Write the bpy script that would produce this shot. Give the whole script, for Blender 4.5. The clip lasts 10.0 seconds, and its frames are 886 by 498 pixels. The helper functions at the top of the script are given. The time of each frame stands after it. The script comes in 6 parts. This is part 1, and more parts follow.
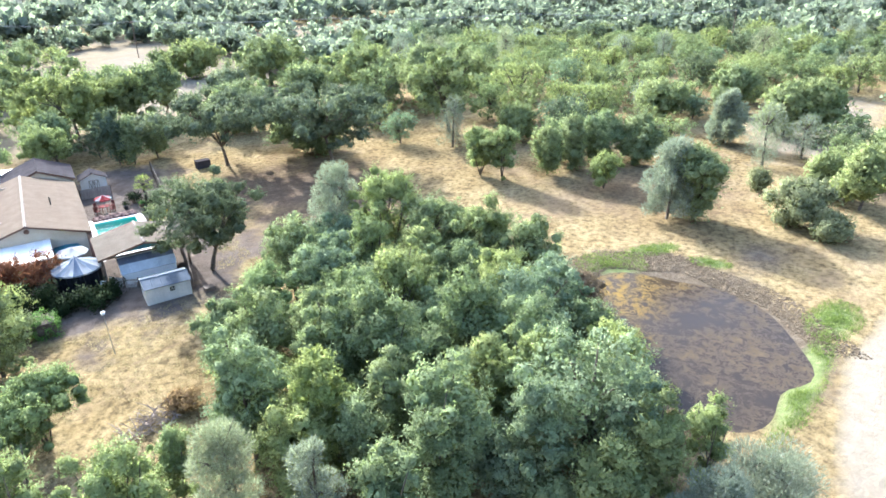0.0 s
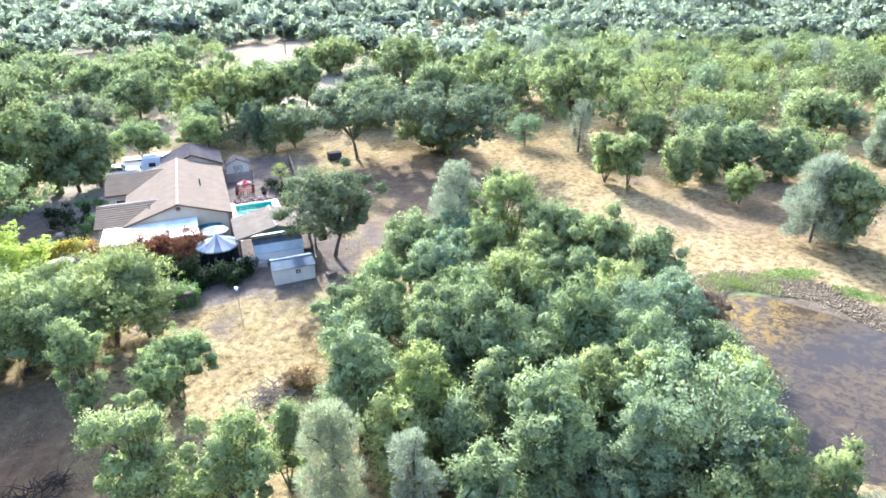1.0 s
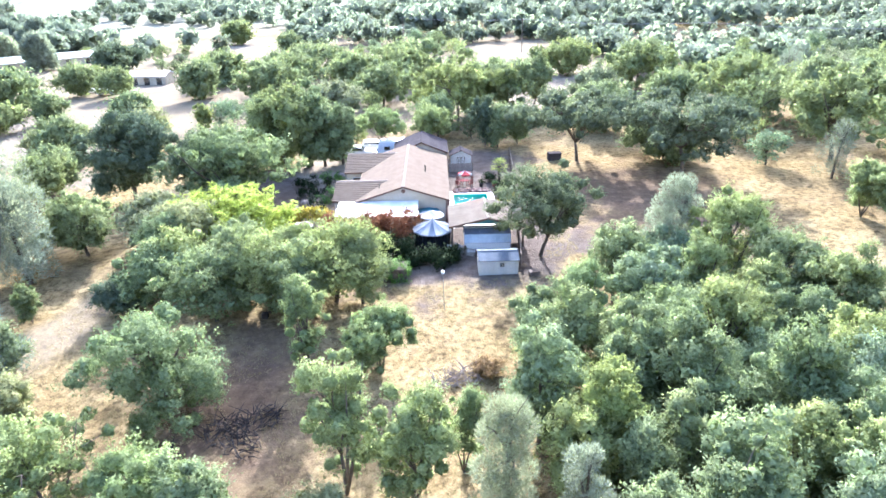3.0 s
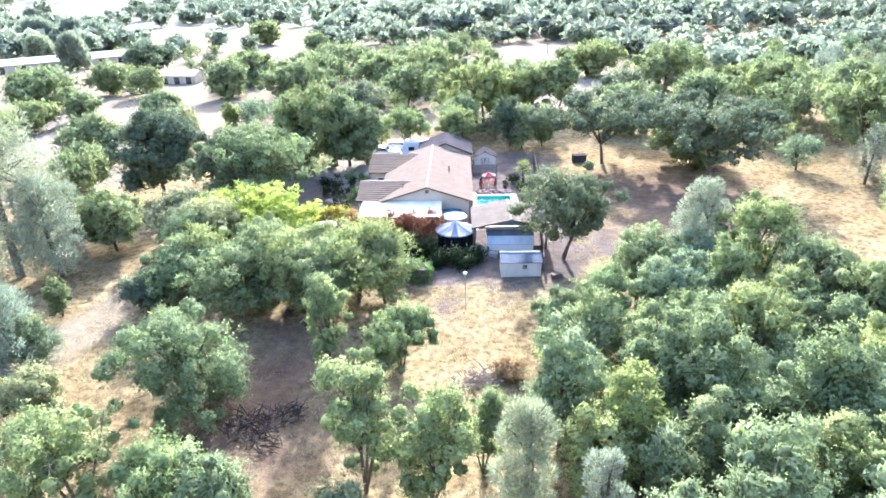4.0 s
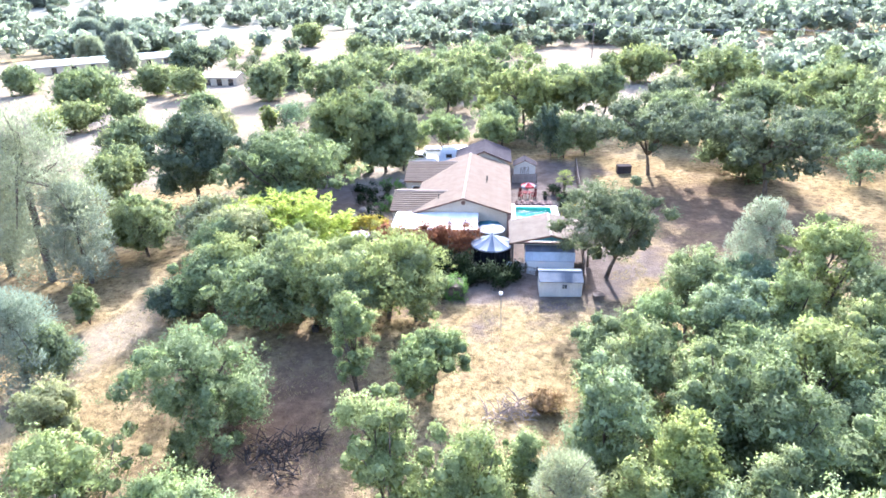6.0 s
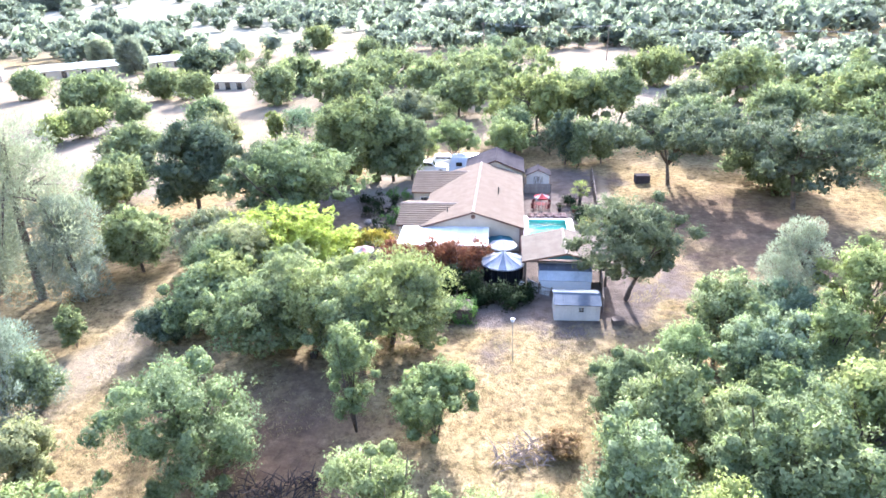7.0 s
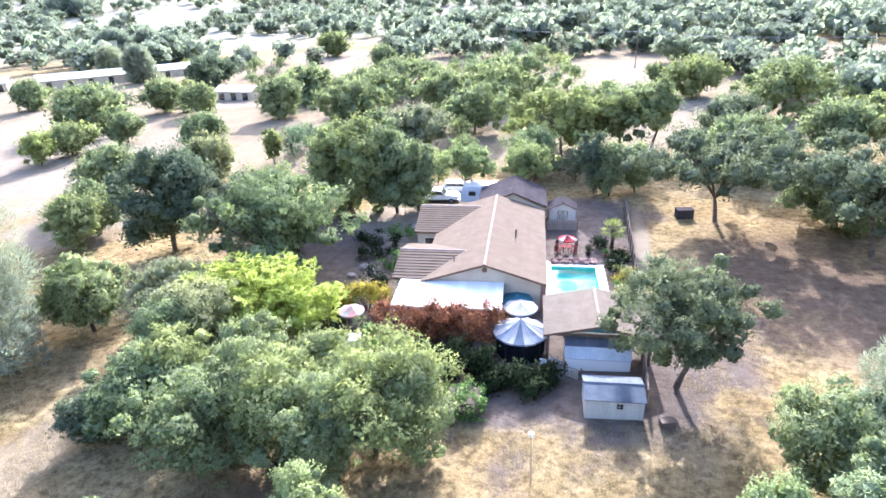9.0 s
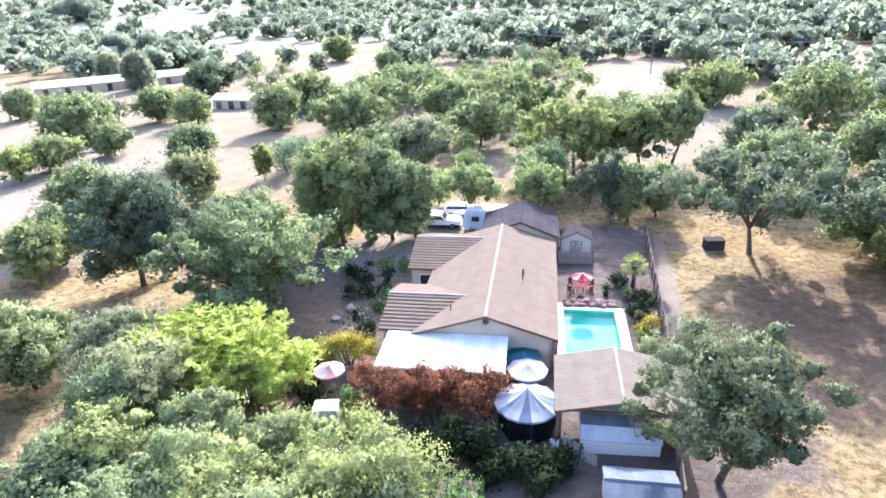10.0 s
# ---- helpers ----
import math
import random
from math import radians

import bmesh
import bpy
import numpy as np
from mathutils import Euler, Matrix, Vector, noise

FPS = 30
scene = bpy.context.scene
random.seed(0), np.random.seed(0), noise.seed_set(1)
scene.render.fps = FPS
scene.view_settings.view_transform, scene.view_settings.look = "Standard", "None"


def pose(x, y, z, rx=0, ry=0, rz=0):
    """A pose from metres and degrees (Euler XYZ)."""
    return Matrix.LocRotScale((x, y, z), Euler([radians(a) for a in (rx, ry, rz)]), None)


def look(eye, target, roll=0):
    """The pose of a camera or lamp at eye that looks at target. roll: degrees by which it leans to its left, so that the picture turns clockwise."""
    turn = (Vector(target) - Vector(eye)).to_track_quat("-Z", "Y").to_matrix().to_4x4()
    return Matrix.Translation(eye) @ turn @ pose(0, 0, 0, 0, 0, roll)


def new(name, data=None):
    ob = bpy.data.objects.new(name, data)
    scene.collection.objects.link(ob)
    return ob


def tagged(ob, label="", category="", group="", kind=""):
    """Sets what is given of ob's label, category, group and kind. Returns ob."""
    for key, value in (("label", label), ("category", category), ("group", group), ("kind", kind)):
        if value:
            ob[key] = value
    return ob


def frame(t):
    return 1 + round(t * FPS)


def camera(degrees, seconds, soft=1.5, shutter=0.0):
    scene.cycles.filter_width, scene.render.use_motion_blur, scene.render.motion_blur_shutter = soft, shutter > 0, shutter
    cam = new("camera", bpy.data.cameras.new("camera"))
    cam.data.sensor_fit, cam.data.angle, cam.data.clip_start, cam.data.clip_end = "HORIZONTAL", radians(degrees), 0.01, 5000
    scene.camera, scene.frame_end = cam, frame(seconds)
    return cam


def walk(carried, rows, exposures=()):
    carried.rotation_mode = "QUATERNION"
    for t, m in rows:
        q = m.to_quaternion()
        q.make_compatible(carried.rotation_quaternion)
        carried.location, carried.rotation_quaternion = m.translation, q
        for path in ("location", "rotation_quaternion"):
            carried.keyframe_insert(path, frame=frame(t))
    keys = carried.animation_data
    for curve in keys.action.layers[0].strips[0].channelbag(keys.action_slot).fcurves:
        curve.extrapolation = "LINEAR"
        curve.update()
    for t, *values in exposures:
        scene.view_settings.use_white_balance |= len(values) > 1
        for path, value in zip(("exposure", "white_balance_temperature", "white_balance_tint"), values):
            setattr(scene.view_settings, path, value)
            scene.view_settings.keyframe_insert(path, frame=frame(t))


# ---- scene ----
cam = camera(70.6, 10.0, soft=1.65)
PATH = [
    (0, (-0.609, 0.386, 26.961), (0.372, 1.916, 26.127), -0.8),
    (0.5, (-0.609, 0.386, 26.961), (0.215, 2.009, 26.132), -0.9),
    (1, (-0.609, 0.386, 26.961), (0.046, 2.086, 26.136), -1.0),
    (1.5, (-0.609, 0.386, 26.961), (-0.137, 2.147, 26.139), -1.0),
    (2, (-0.609, 0.386, 26.961), (-0.295, 2.183, 26.142), -1.0),
    (2.5, (-0.609, 0.386, 26.961), (-0.456, 2.205, 26.145), -1.0),
    (3, (-0.609, 0.386, 26.961), (-0.589, 2.213, 26.147), -1.0),
    (3.2, (-0.609, 0.386, 26.961), (-0.608, 2.213, 26.148), -1.0),
    (4.3, (-0.609, 0.386, 26.961), (-0.678, 2.214, 26.152), -1.0),
    (4.5, (-0.609, 0.386, 26.961), (-0.689, 2.214, 26.153), -1.0),
    (5, (-0.608, 0.645, 26.961), (-0.724, 2.471, 26.155), -1.0),
    (5.5, (-0.605, 1.789, 26.961), (-0.75, 3.615, 26.157), -1.0),
    (5.7, (-0.6, 2.42, 26.96), (-0.755, 4.245, 26.157), -1.0),
    (6.8, (-0.59, 6.55, 26.96), (-0.79, 8.373, 26.161), -1.2),
    (7, (-0.588, 7.402, 26.961), (-0.795, 9.225, 26.163), -1.3),
    (7.5, (-0.581, 9.737, 26.962), (-0.803, 11.558, 26.166), -1.4),
    (8, (-0.573, 12.609, 26.962), (-0.811, 14.43, 26.169), -1.5),
    (8.5, (-0.563, 15.888, 26.962), (-0.817, 17.708, 26.172), -1.6),
    (9, (-0.552, 19.696, 26.962), (-0.824, 21.514, 26.175), -1.7),
    (9.5, (-0.54, 24.019, 26.963), (-0.831, 25.836, 26.179), -1.9),
    (10, (-0.527, 28.344, 26.963), (-0.832, 30.161, 26.183), -2.0),
]
walk(cam, [(t, look(eye, target, roll)) for t, eye, target, roll in PATH], exposures=[(0.0, 2.64, 5560, 9), (1.5, 2.96, 5320, 13), (5.0, 3.05, 5370, 19), (7.0, 3.0, 5420, 21), (10.0, 2.78, 5480, 21)])

# ---- sky and sun: the sun stands ahead of the flight, so shadows fall towards the start ----
SUN_ELEVATION = 27.0
SUN_TURN = 1.0
world = bpy.data.worlds.new("sky")
scene.world = world
world.use_nodes = True
wn = world.node_tree
sky = wn.nodes.new("ShaderNodeTexSky")
sky.sky_type = "NISHITA"
sky.sun_disc = False
sky.sun_elevation = radians(SUN_ELEVATION)
sky.sun_rotation = radians(SUN_TURN)
sky.air_density, sky.dust_density = 1.0, 4.0
back = wn.nodes["Background"]
back.inputs["Strength"].default_value = 0.15
wn.links.new(sky.outputs[0], back.inputs[0])
sun_data = bpy.data.lights.new("sun", "SUN")
sun_data.energy, sun_data.angle, sun_data.color = 3.0, radians(0.6), (1.0, 0.95, 0.87)
sun = new("sun", sun_data)
SUN_WAY = Vector((math.sin(radians(SUN_TURN)) * math.cos(radians(SUN_ELEVATION)), math.cos(radians(SUN_TURN)) * math.cos(radians(SUN_ELEVATION)), math.sin(radians(SUN_ELEVATION))))
sun.matrix_world = look(SUN_WAY * 300, (0, 0, 0))


# ---- materials ----
class Shade:
    """A short way to wire node materials."""

    def __init__(self, name):
        self.mat = bpy.data.materials.new(name)
        self.mat.use_nodes = True
        self.tree = self.mat.node_tree
        self.bsdf = self.tree.nodes["Principled BSDF"]
        self.output = self.tree.nodes["Material Output"]
        self.coords = None

    def node(self, kind, **values):
        n = self.tree.nodes.new(kind)
        for key, value in values.items():
            n.inputs[key.replace("_", " ")].default_value = value
        return n

    def link(self, a, b):
        self.tree.links.new(a, b)

    def place(self):
        if self.coords is None:
            self.coords = self.tree.nodes.new("ShaderNodeTexCoord").outputs["Object"]
        return self.coords

    def noise(self, scale, detail=4.0, rough=0.6, distort=0.0):
        n = self.node("ShaderNodeTexNoise", Scale=scale, Detail=detail, Roughness=rough, Distortion=distort)
        self.link(self.place(), n.inputs["Vector"])
        return n.outputs["Fac"]

    def ramp(self, fac, *stops):
        n = self.tree.nodes.new("ShaderNodeValToRGB")
        while len(n.color_ramp.elements) < len(stops):
            n.color_ramp.elements.new(0.5)
        for e, (at, c) in zip(n.color_ramp.elements, stops):
            e.position = at
            e.color = (*c, 1) if isinstance(c, tuple) else (c, c, c, 1)
        self.link(fac, n.inputs["Fac"])
        return n.outputs["Color"]

    def mix(self, fac, a, b, blend="MIX"):
        n = self.tree.nodes.new("ShaderNodeMix")
        n.data_type, n.blend_type = "RGBA", blend
        for slot, v in ((0, fac), (6, a), (7, b)):
            if isinstance(v, (int, float)):
                n.inputs[slot].default_value = v if slot == 0 else (v, v, v, 1)
            elif isinstance(v, tuple):
                n.inputs[slot].default_value = (*v, 1)
            else:
                self.link(v, n.inputs[slot])
        return n.outputs[2]

    def math(self, kind, a, b=0.0, clamp=False):
        n = self.tree.nodes.new("ShaderNodeMath")
        n.operation, n.use_clamp = kind, clamp
        for slot, v in ((0, a), (1, b)):
            if isinstance(v, (int, float)):
                n.inputs[slot].default_value = v
            else:
                self.link(v, n.inputs[slot])
        return n.outputs[0]

    def relief(self, height, strength=0.3, distance=0.02):
        n = self.node("ShaderNodeBump", Strength=strength, Distance=distance)
        self.link(height, n.inputs["Height"])
        self.link(n.outputs[0], self.bsdf.inputs["Normal"])

    def finish(self, colour, rough=0.8, metal=0.0, spec=0.5):
        if isinstance(colour, tuple):
            self.bsdf.inputs["Base Color"].default_value = (*colour, 1)
        else:
            self.link(colour, self.bsdf.inputs["Base Color"])
        if isinstance(rough, (int, float)):
            self.bsdf.inputs["Roughness"].default_value = rough
        else:
            self.link(rough, self.bsdf.inputs["Roughness"])
        self.bsdf.inputs["Metallic"].default_value = metal
        self.bsdf.inputs["Specular IOR Level"].default_value = spec
        return self.mat


def worn(name, a, b, scale=3.0, rough=0.85, metal=0.0, spec=0.18, bump=0.2, fine=40.0, vary=0.1):
    """A painted, wooden or stony surface: two tones in stains, a fine grain over them, a little relief."""
    s = Shade(name)
    stain = s.ramp(s.noise(scale, 6, 0.65), (0.35, a), (0.68, b))
    grain = s.ramp(s.noise(fine, 3, 0.6), (0.2, 0.82), (0.8, 1.08))
    colour = s.mix(1.0, stain, grain, "MULTIPLY")
    info = s.tree.nodes.new("ShaderNodeObjectInfo")
    shade = s.ramp(info.outputs["Random"], (0.0, 1.0 - vary), (1.0, 1.0 + 0.7 * vary))
    colour = s.mix(1.0, colour, shade, "MULTIPLY")
    if bump:
        s.relief(s.noise(fine, 4, 0.6), bump)
    return s.finish(colour, rough, metal, spec)


def leafy(name, dark, mid, light, through_light=0.5, gloss=0.01, patch=0.5, fleck=8.0):
    """Leaves: a tone per leaf, patches over the crown, a tint per tree, and light that passes through."""
    s = Shade(name)
    geo = s.tree.nodes.new("ShaderNodeNewGeometry")
    tone = s.ramp(geo.outputs["Random Per Island"], (0.0, dark), (0.55, mid), (1.0, light))
    patches = s.ramp(s.noise(patch, 3, 0.6), (0.3, 0.78), (0.7, 1.2))
    colour = s.mix(1.0, tone, patches, "MULTIPLY")
    flecks = s.ramp(s.noise(fleck, 5, 0.7), (0.34, 0.7), (0.5, 1.0), (0.66, 1.32))
    colour = s.mix(1.0, colour, flecks, "MULTIPLY")
    info = s.tree.nodes.new("ShaderNodeObjectInfo")
    tint = s.ramp(info.outputs["Random"], (0.0, (0.84, 0.9, 0.86)), (0.5, (1.0, 1.0, 0.94)), (1.0, (1.16, 1.12, 0.86)))
    colour = s.mix(1.0, colour, tint, "MULTIPLY")
    s.finish(colour, 0.8, 0.0, gloss)
    thin = s.tree.nodes.new("ShaderNodeBsdfTranslucent")
    warm = s.mix(1.0, colour, (1.06, 1.14, 0.88), "MULTIPLY")
    s.link(warm, thin.inputs["Color"])
    both = s.tree.nodes.new("ShaderNodeMixShader")
    both.inputs[0].default_value = through_light
    s.link(s.bsdf.outputs[0], both.inputs[1])
    s.link(thin.outputs[0], both.inputs[2])
    s.link(both.outputs[0], s.output.inputs["Surface"])
    return s.mat


LEAF = {
    "oak": leafy("oak_leaves", (0.177, 0.208, 0.104), (0.223, 0.260, 0.136), (0.275, 0.312, 0.176), 0.42),
    "dark": leafy("dark_oak_leaves", (0.101, 0.124, 0.078), (0.136, 0.160, 0.105), (0.174, 0.200, 0.138), 0.36),
    "blue": leafy("blue_oak_leaves", (0.156, 0.201, 0.127), (0.201, 0.252, 0.167), (0.245, 0.299, 0.209), 0.42),
    "lime": leafy("young_leaves", (0.195, 0.232, 0.102), (0.245, 0.288, 0.135), (0.300, 0.345, 0.174), 0.44),
    "olive": leafy("dusty_shrub_leaves", (0.185, 0.201, 0.120), (0.228, 0.245, 0.153), (0.277, 0.292, 0.190), 0.42),
    "pine": leafy("grey_pine_needles", (0.190, 0.213, 0.178), (0.230, 0.255, 0.218), (0.276, 0.301, 0.262), 0.42),
    "sapling": leafy("sapling_leaves", (0.152, 0.181, 0.078), (0.192, 0.221, 0.108), (0.237, 0.264, 0.138), 0.45),
    "shrub": leafy("dry_brush_leaves", (0.17, 0.115, 0.08), (0.25, 0.175, 0.12), (0.33, 0.25, 0.18)),
    # far leaves: haze is put into the colour, paler and bluer than near oaks
    "far": leafy("haze_tinted_leaves", (0.215, 0.247, 0.200), (0.239, 0.275, 0.221), (0.264, 0.302, 0.243), 0.6, 0.0, 0.02, 0.7),
    "bamboo": leafy("bamboo_leaves", (0.267, 0.328, 0.085), (0.392, 0.456, 0.136), (0.516, 0.565, 0.272), 0.5),
    "plum": leafy("red_plum_leaves", (0.106, 0.044, 0.031), (0.176, 0.075, 0.048), (0.264, 0.132, 0.084), 0.4),
    "gold": leafy("golden_shrub_leaves", (0.187, 0.145, 0.025), (0.272, 0.238, 0.043), (0.357, 0.306, 0.085), 0.4),
    "box": leafy("boxwood_leaves", (0.07, 0.14, 0.035), (0.11, 0.2, 0.055), (0.16, 0.26, 0.08), 0.3, 0.12, 1.5),
    # laurel green, darkened further to imitate the shade the shrubs stand in
    "laurel": leafy("shade_darkened_laurel_leaves", (0.013, 0.020, 0.010), (0.019, 0.029, 0.013), (0.029, 0.042, 0.020), 0.12),
    "palm": leafy("palm_leaves", (0.16, 0.19, 0.06), (0.24, 0.27, 0.09), (0.34, 0.35, 0.14), 0.4),
}
BARK = worn("bark", (0.07, 0.055, 0.042), (0.15, 0.125, 0.1), 2.0, 0.95, bump=0.6, fine=14.0)
STRAW = leafy("dry_grass_blades", (0.230, 0.174, 0.102), (0.323, 0.255, 0.153), (0.408, 0.332, 0.212), 0.5, 0.05)
REED = leafy("green_bank_grass", (0.123, 0.171, 0.045), (0.171, 0.228, 0.068), (0.237, 0.285, 0.108), 0.4, 0.1)
TILE = worn("concrete_roof_tile", (0.123, 0.096, 0.072), (0.150, 0.119, 0.090), 0.9, 0.95, spec=0.02, bump=0.3, fine=16.0, vary=0.03)
PALE_TILE = worn("pale_roof_tile", (0.142, 0.118, 0.092), (0.178, 0.151, 0.119), 0.9, 0.95, spec=0.02, bump=0.3, fine=16.0, vary=0.05)
RIDGE = worn("ridge_tile", (0.2, 0.165, 0.14), (0.27, 0.23, 0.2), 2.0, 0.9, spec=0.1, fine=12.0)
OLD_TILE = worn("dark_shingle", (0.038, 0.034, 0.038), (0.058, 0.052, 0.056), 0.8, 0.95, spec=0.01, fine=12.0)
STUCCO = worn("cream_stucco", (0.42, 0.37, 0.29), (0.5, 0.45, 0.36), 0.7, 0.9, bump=0.3, fine=30.0)
FASCIA = worn("brown_fascia_paint", (0.13, 0.075, 0.055), (0.19, 0.115, 0.085), 3.0, 0.6)
WHITE = worn("white_painted_metal", (0.74, 0.74, 0.72), (0.82, 0.82, 0.8), 0.8, 0.45, spec=0.5, bump=0.05)
PLASTIC = worn("cream_shed_plastic", (0.504, 0.477, 0.423), (0.567, 0.540, 0.486), 1.5, 0.55, bump=0.15, fine=9.0)
STEEL = worn("blue_grey_shed_roof", (0.087, 0.105, 0.130), (0.124, 0.146, 0.174), 1.2, 0.75, 0.0, spec=0.03, bump=0.1, fine=8.0)
PALE_STEEL = worn("pale_blue_shed_roof", (0.36, 0.4, 0.44), (0.45, 0.49, 0.53), 1.2, 0.7, spec=0.1, bump=0.1, fine=8.0)
SLATE = worn("dark_slate_roof", (0.1, 0.115, 0.15), (0.15, 0.165, 0.2), 1.0, 0.5, 0.1, bump=0.1)
CLOTH_WHITE = worn("white_canvas", (0.490, 0.504, 0.511), (0.562, 0.569, 0.569), 2.0, 0.9, fine=60.0)
CLOTH_BLUE = worn("faded_blue_canvas", (0.240, 0.288, 0.360), (0.304, 0.360, 0.440), 2.0, 0.9, fine=60.0)
CLOTH_RED = worn("red_canvas", (0.5, 0.07, 0.075), (0.6, 0.11, 0.11), 2.0, 0.9, fine=60.0)
CLOTH_TEAL = worn("teal_canvas", (0.055, 0.17, 0.21), (0.085, 0.23, 0.27), 2.0, 0.9, fine=60.0)
CLOTH_PINK = worn("faded_pink_canvas", (0.570, 0.311, 0.315), (0.646, 0.385, 0.390), 2.0, 0.9, fine=60.0)
NET = worn("black_netting", (0.012, 0.014, 0.02), (0.02, 0.022, 0.03), 2.0, 0.95)
POST = worn("dark_wooden_post", (0.11, 0.085, 0.065), (0.17, 0.13, 0.1), 2.0, 0.85, fine=20.0)
BOARD = worn("weathered_fence_board", (0.22, 0.18, 0.15), (0.33, 0.28, 0.24), 2.0, 0.9, fine=25.0)
PICKET = worn("pale_picket", (0.45, 0.42, 0.38), (0.56, 0.53, 0.49), 2.0, 0.85, fine=25.0)
CONCRETE = worn("pale_pool_deck", (0.544, 0.520, 0.480), (0.624, 0.600, 0.560), 0.6, 0.85, bump=0.15)
COPING = worn("pool_coping", (0.52, 0.49, 0.45), (0.62, 0.59, 0.55), 1.5, 0.8)
PLASTER = worn("aqua_pool_plaster", (0.1, 0.64, 0.53), (0.14, 0.7, 0.58), 0.5, 0.7, bump=0.05)
ROCK = worn("red_brown_rock", (0.15, 0.09, 0.075), (0.27, 0.18, 0.15), 2.5, 0.9, bump=0.5, fine=10.0)
STONE = worn("grey_pebble", (0.100, 0.076, 0.048), (0.185, 0.142, 0.092), 1.5, 0.9, bump=0.4, fine=10.0)
METAL = worn("galvanised_pipe", (0.28, 0.28, 0.28), (0.4, 0.4, 0.4), 4.0, 0.45, 0.7)
BLACK = worn("black_rubber", (0.02, 0.02, 0.02), (0.035, 0.035, 0.035), 5.0, 0.8)
CAR_WHITE = worn("white_car_paint", (0.76, 0.77, 0.76), (0.82, 0.82, 0.81), 1.0, 0.25, bump=0.0)
CAR_BLUE = worn("pale_blue_paint", (0.42, 0.5, 0.6), (0.5, 0.58, 0.68), 1.0, 0.35, bump=0.0)
DARK_GLASS = worn("tinted_glass", (0.015, 0.018, 0.02), (0.025, 0.028, 0.03), 1.0, 0.08, spec=0.8, bump=0.0)
CHAR = worn("burnt_wood", (0.018, 0.016, 0.015), (0.06, 0.05, 0.045), 3.0, 0.95, bump=0.6, fine=10.0)
POLE_WOOD = worn("pole_wood", (0.14, 0.11, 0.085), (0.2, 0.16, 0.13), 2.0, 0.9)
FAR_ROOF = worn("pale_green_metal_roof", (0.5, 0.56, 0.5), (0.58, 0.64, 0.58), 0.5, 0.5)


# green patches on the pond's banks: centre, half length, half width, turn
BANKS = ((38.0, 16.2, 8.5, 1.3, 17), (47.6, 19.2, 3.6, 2.0, 12), (41.2, 36.3, 3.4, 2.6, -35), (46.5, 36.0, 3.0, 1.2, -20), (48.6, 31.0, 2.0, 1.0, -60))


def ground_material():
    s = Shade("dry_ground")
    sep = s.tree.nodes.new("ShaderNodeSeparateXYZ")
    s.link(s.place(), sep.inputs[0])
    px, py = sep.outputs[0], sep.outputs[1]
    warp = s.math("MULTIPLY", s.math("SUBTRACT", s.noise(0.18, 5, 0.65), 0.5), 1.5)

    def area(cx, cy, rx, ry, turn=0.0, edge=0.25, ragged=1.0):
        """1 inside an ellipse on the plan, 0 outside, with a ragged edge."""
        c, d = math.cos(radians(turn)), math.sin(radians(turn))
        dx, dy = s.math("SUBTRACT", px, cx), s.math("SUBTRACT", py, cy)
        u = s.math("ADD", s.math("MULTIPLY", dx, c / rx), s.math("MULTIPLY", dy, d / rx))
        v = s.math("SUBTRACT", s.math("MULTIPLY", dy, c / ry), s.math("MULTIPLY", dx, d / ry))
        q = s.math("SQRT", s.math("ADD", s.math("MULTIPLY", u, u), s.math("MULTIPLY", v, v)))
        q = s.math("ADD", q, s.math("MULTIPLY", warp, ragged))
        return s.math("DIVIDE", s.math("SUBTRACT", 1.0, q), edge, True)

    straw = s.ramp(s.noise(0.35, 8, 0.7), (0.25, (0.17, 0.128, 0.066)), (0.5, (0.262, 0.206, 0.108)), (0.75, (0.35, 0.285, 0.162)))
    dust = s.ramp(s.noise(0.05, 5, 0.6), (0.35, (0.78, 0.74, 0.7)), (0.65, (1.12, 1.1, 1.08)))
    colour = s.mix(1.0, straw, dust, "MULTIPLY")
    tuft = s.ramp(s.noise(1.6, 8, 0.78), (0.38, 0.4), (0.56, 1.14))
    colour = s.mix(1.0, colour, tuft, "MULTIPLY")
    colour = s.mix(s.math("MULTIPLY", s.ramp(s.noise(0.11, 6, 0.7), (0.52, 0.0), (0.66, 1.0)), 0.45), colour, (0.27, 0.2, 0.13))
    soil = s.ramp(s.noise(0.8, 7, 0.7), (0.3, (0.085, 0.068, 0.056)), (0.7, (0.155, 0.13, 0.11)))
    pale = s.ramp(s.noise(0.6, 7, 0.7), (0.3, (0.19, 0.16, 0.118)), (0.7, (0.245, 0.21, 0.16)))
    green = s.ramp(s.noise(0.9, 7, 0.75), (0.3, (0.11, 0.135, 0.05)), (0.55, (0.17, 0.2, 0.08)), (0.75, (0.32, 0.29, 0.17)))
    mud = s.ramp(s.noise(1.3, 7, 0.7), (0.35, (0.085, 0.065, 0.045)), (0.7, (0.17, 0.14, 0.1)))
    # the yard of bare soil round the house, left of it duff with tree shade in its colour
    colour = s.mix(area(0, 64, 19, 15, 0, 0.3), colour, soil)
    colour = s.mix(area(6, 92, 10, 9, 0, 0.4), colour, soil)
    colour = s.mix(area(-25, 84, 14, 10, 0, 0.4), colour, soil)
    colour = s.mix(area(5, 82, 7.5, 16, 0, 0.3, 0.5), colour, soil)
    colour = s.mix(s.math("MULTIPLY", area(-18, 74, 11, 17, 0, 0.4), 0.85), colour, soil)
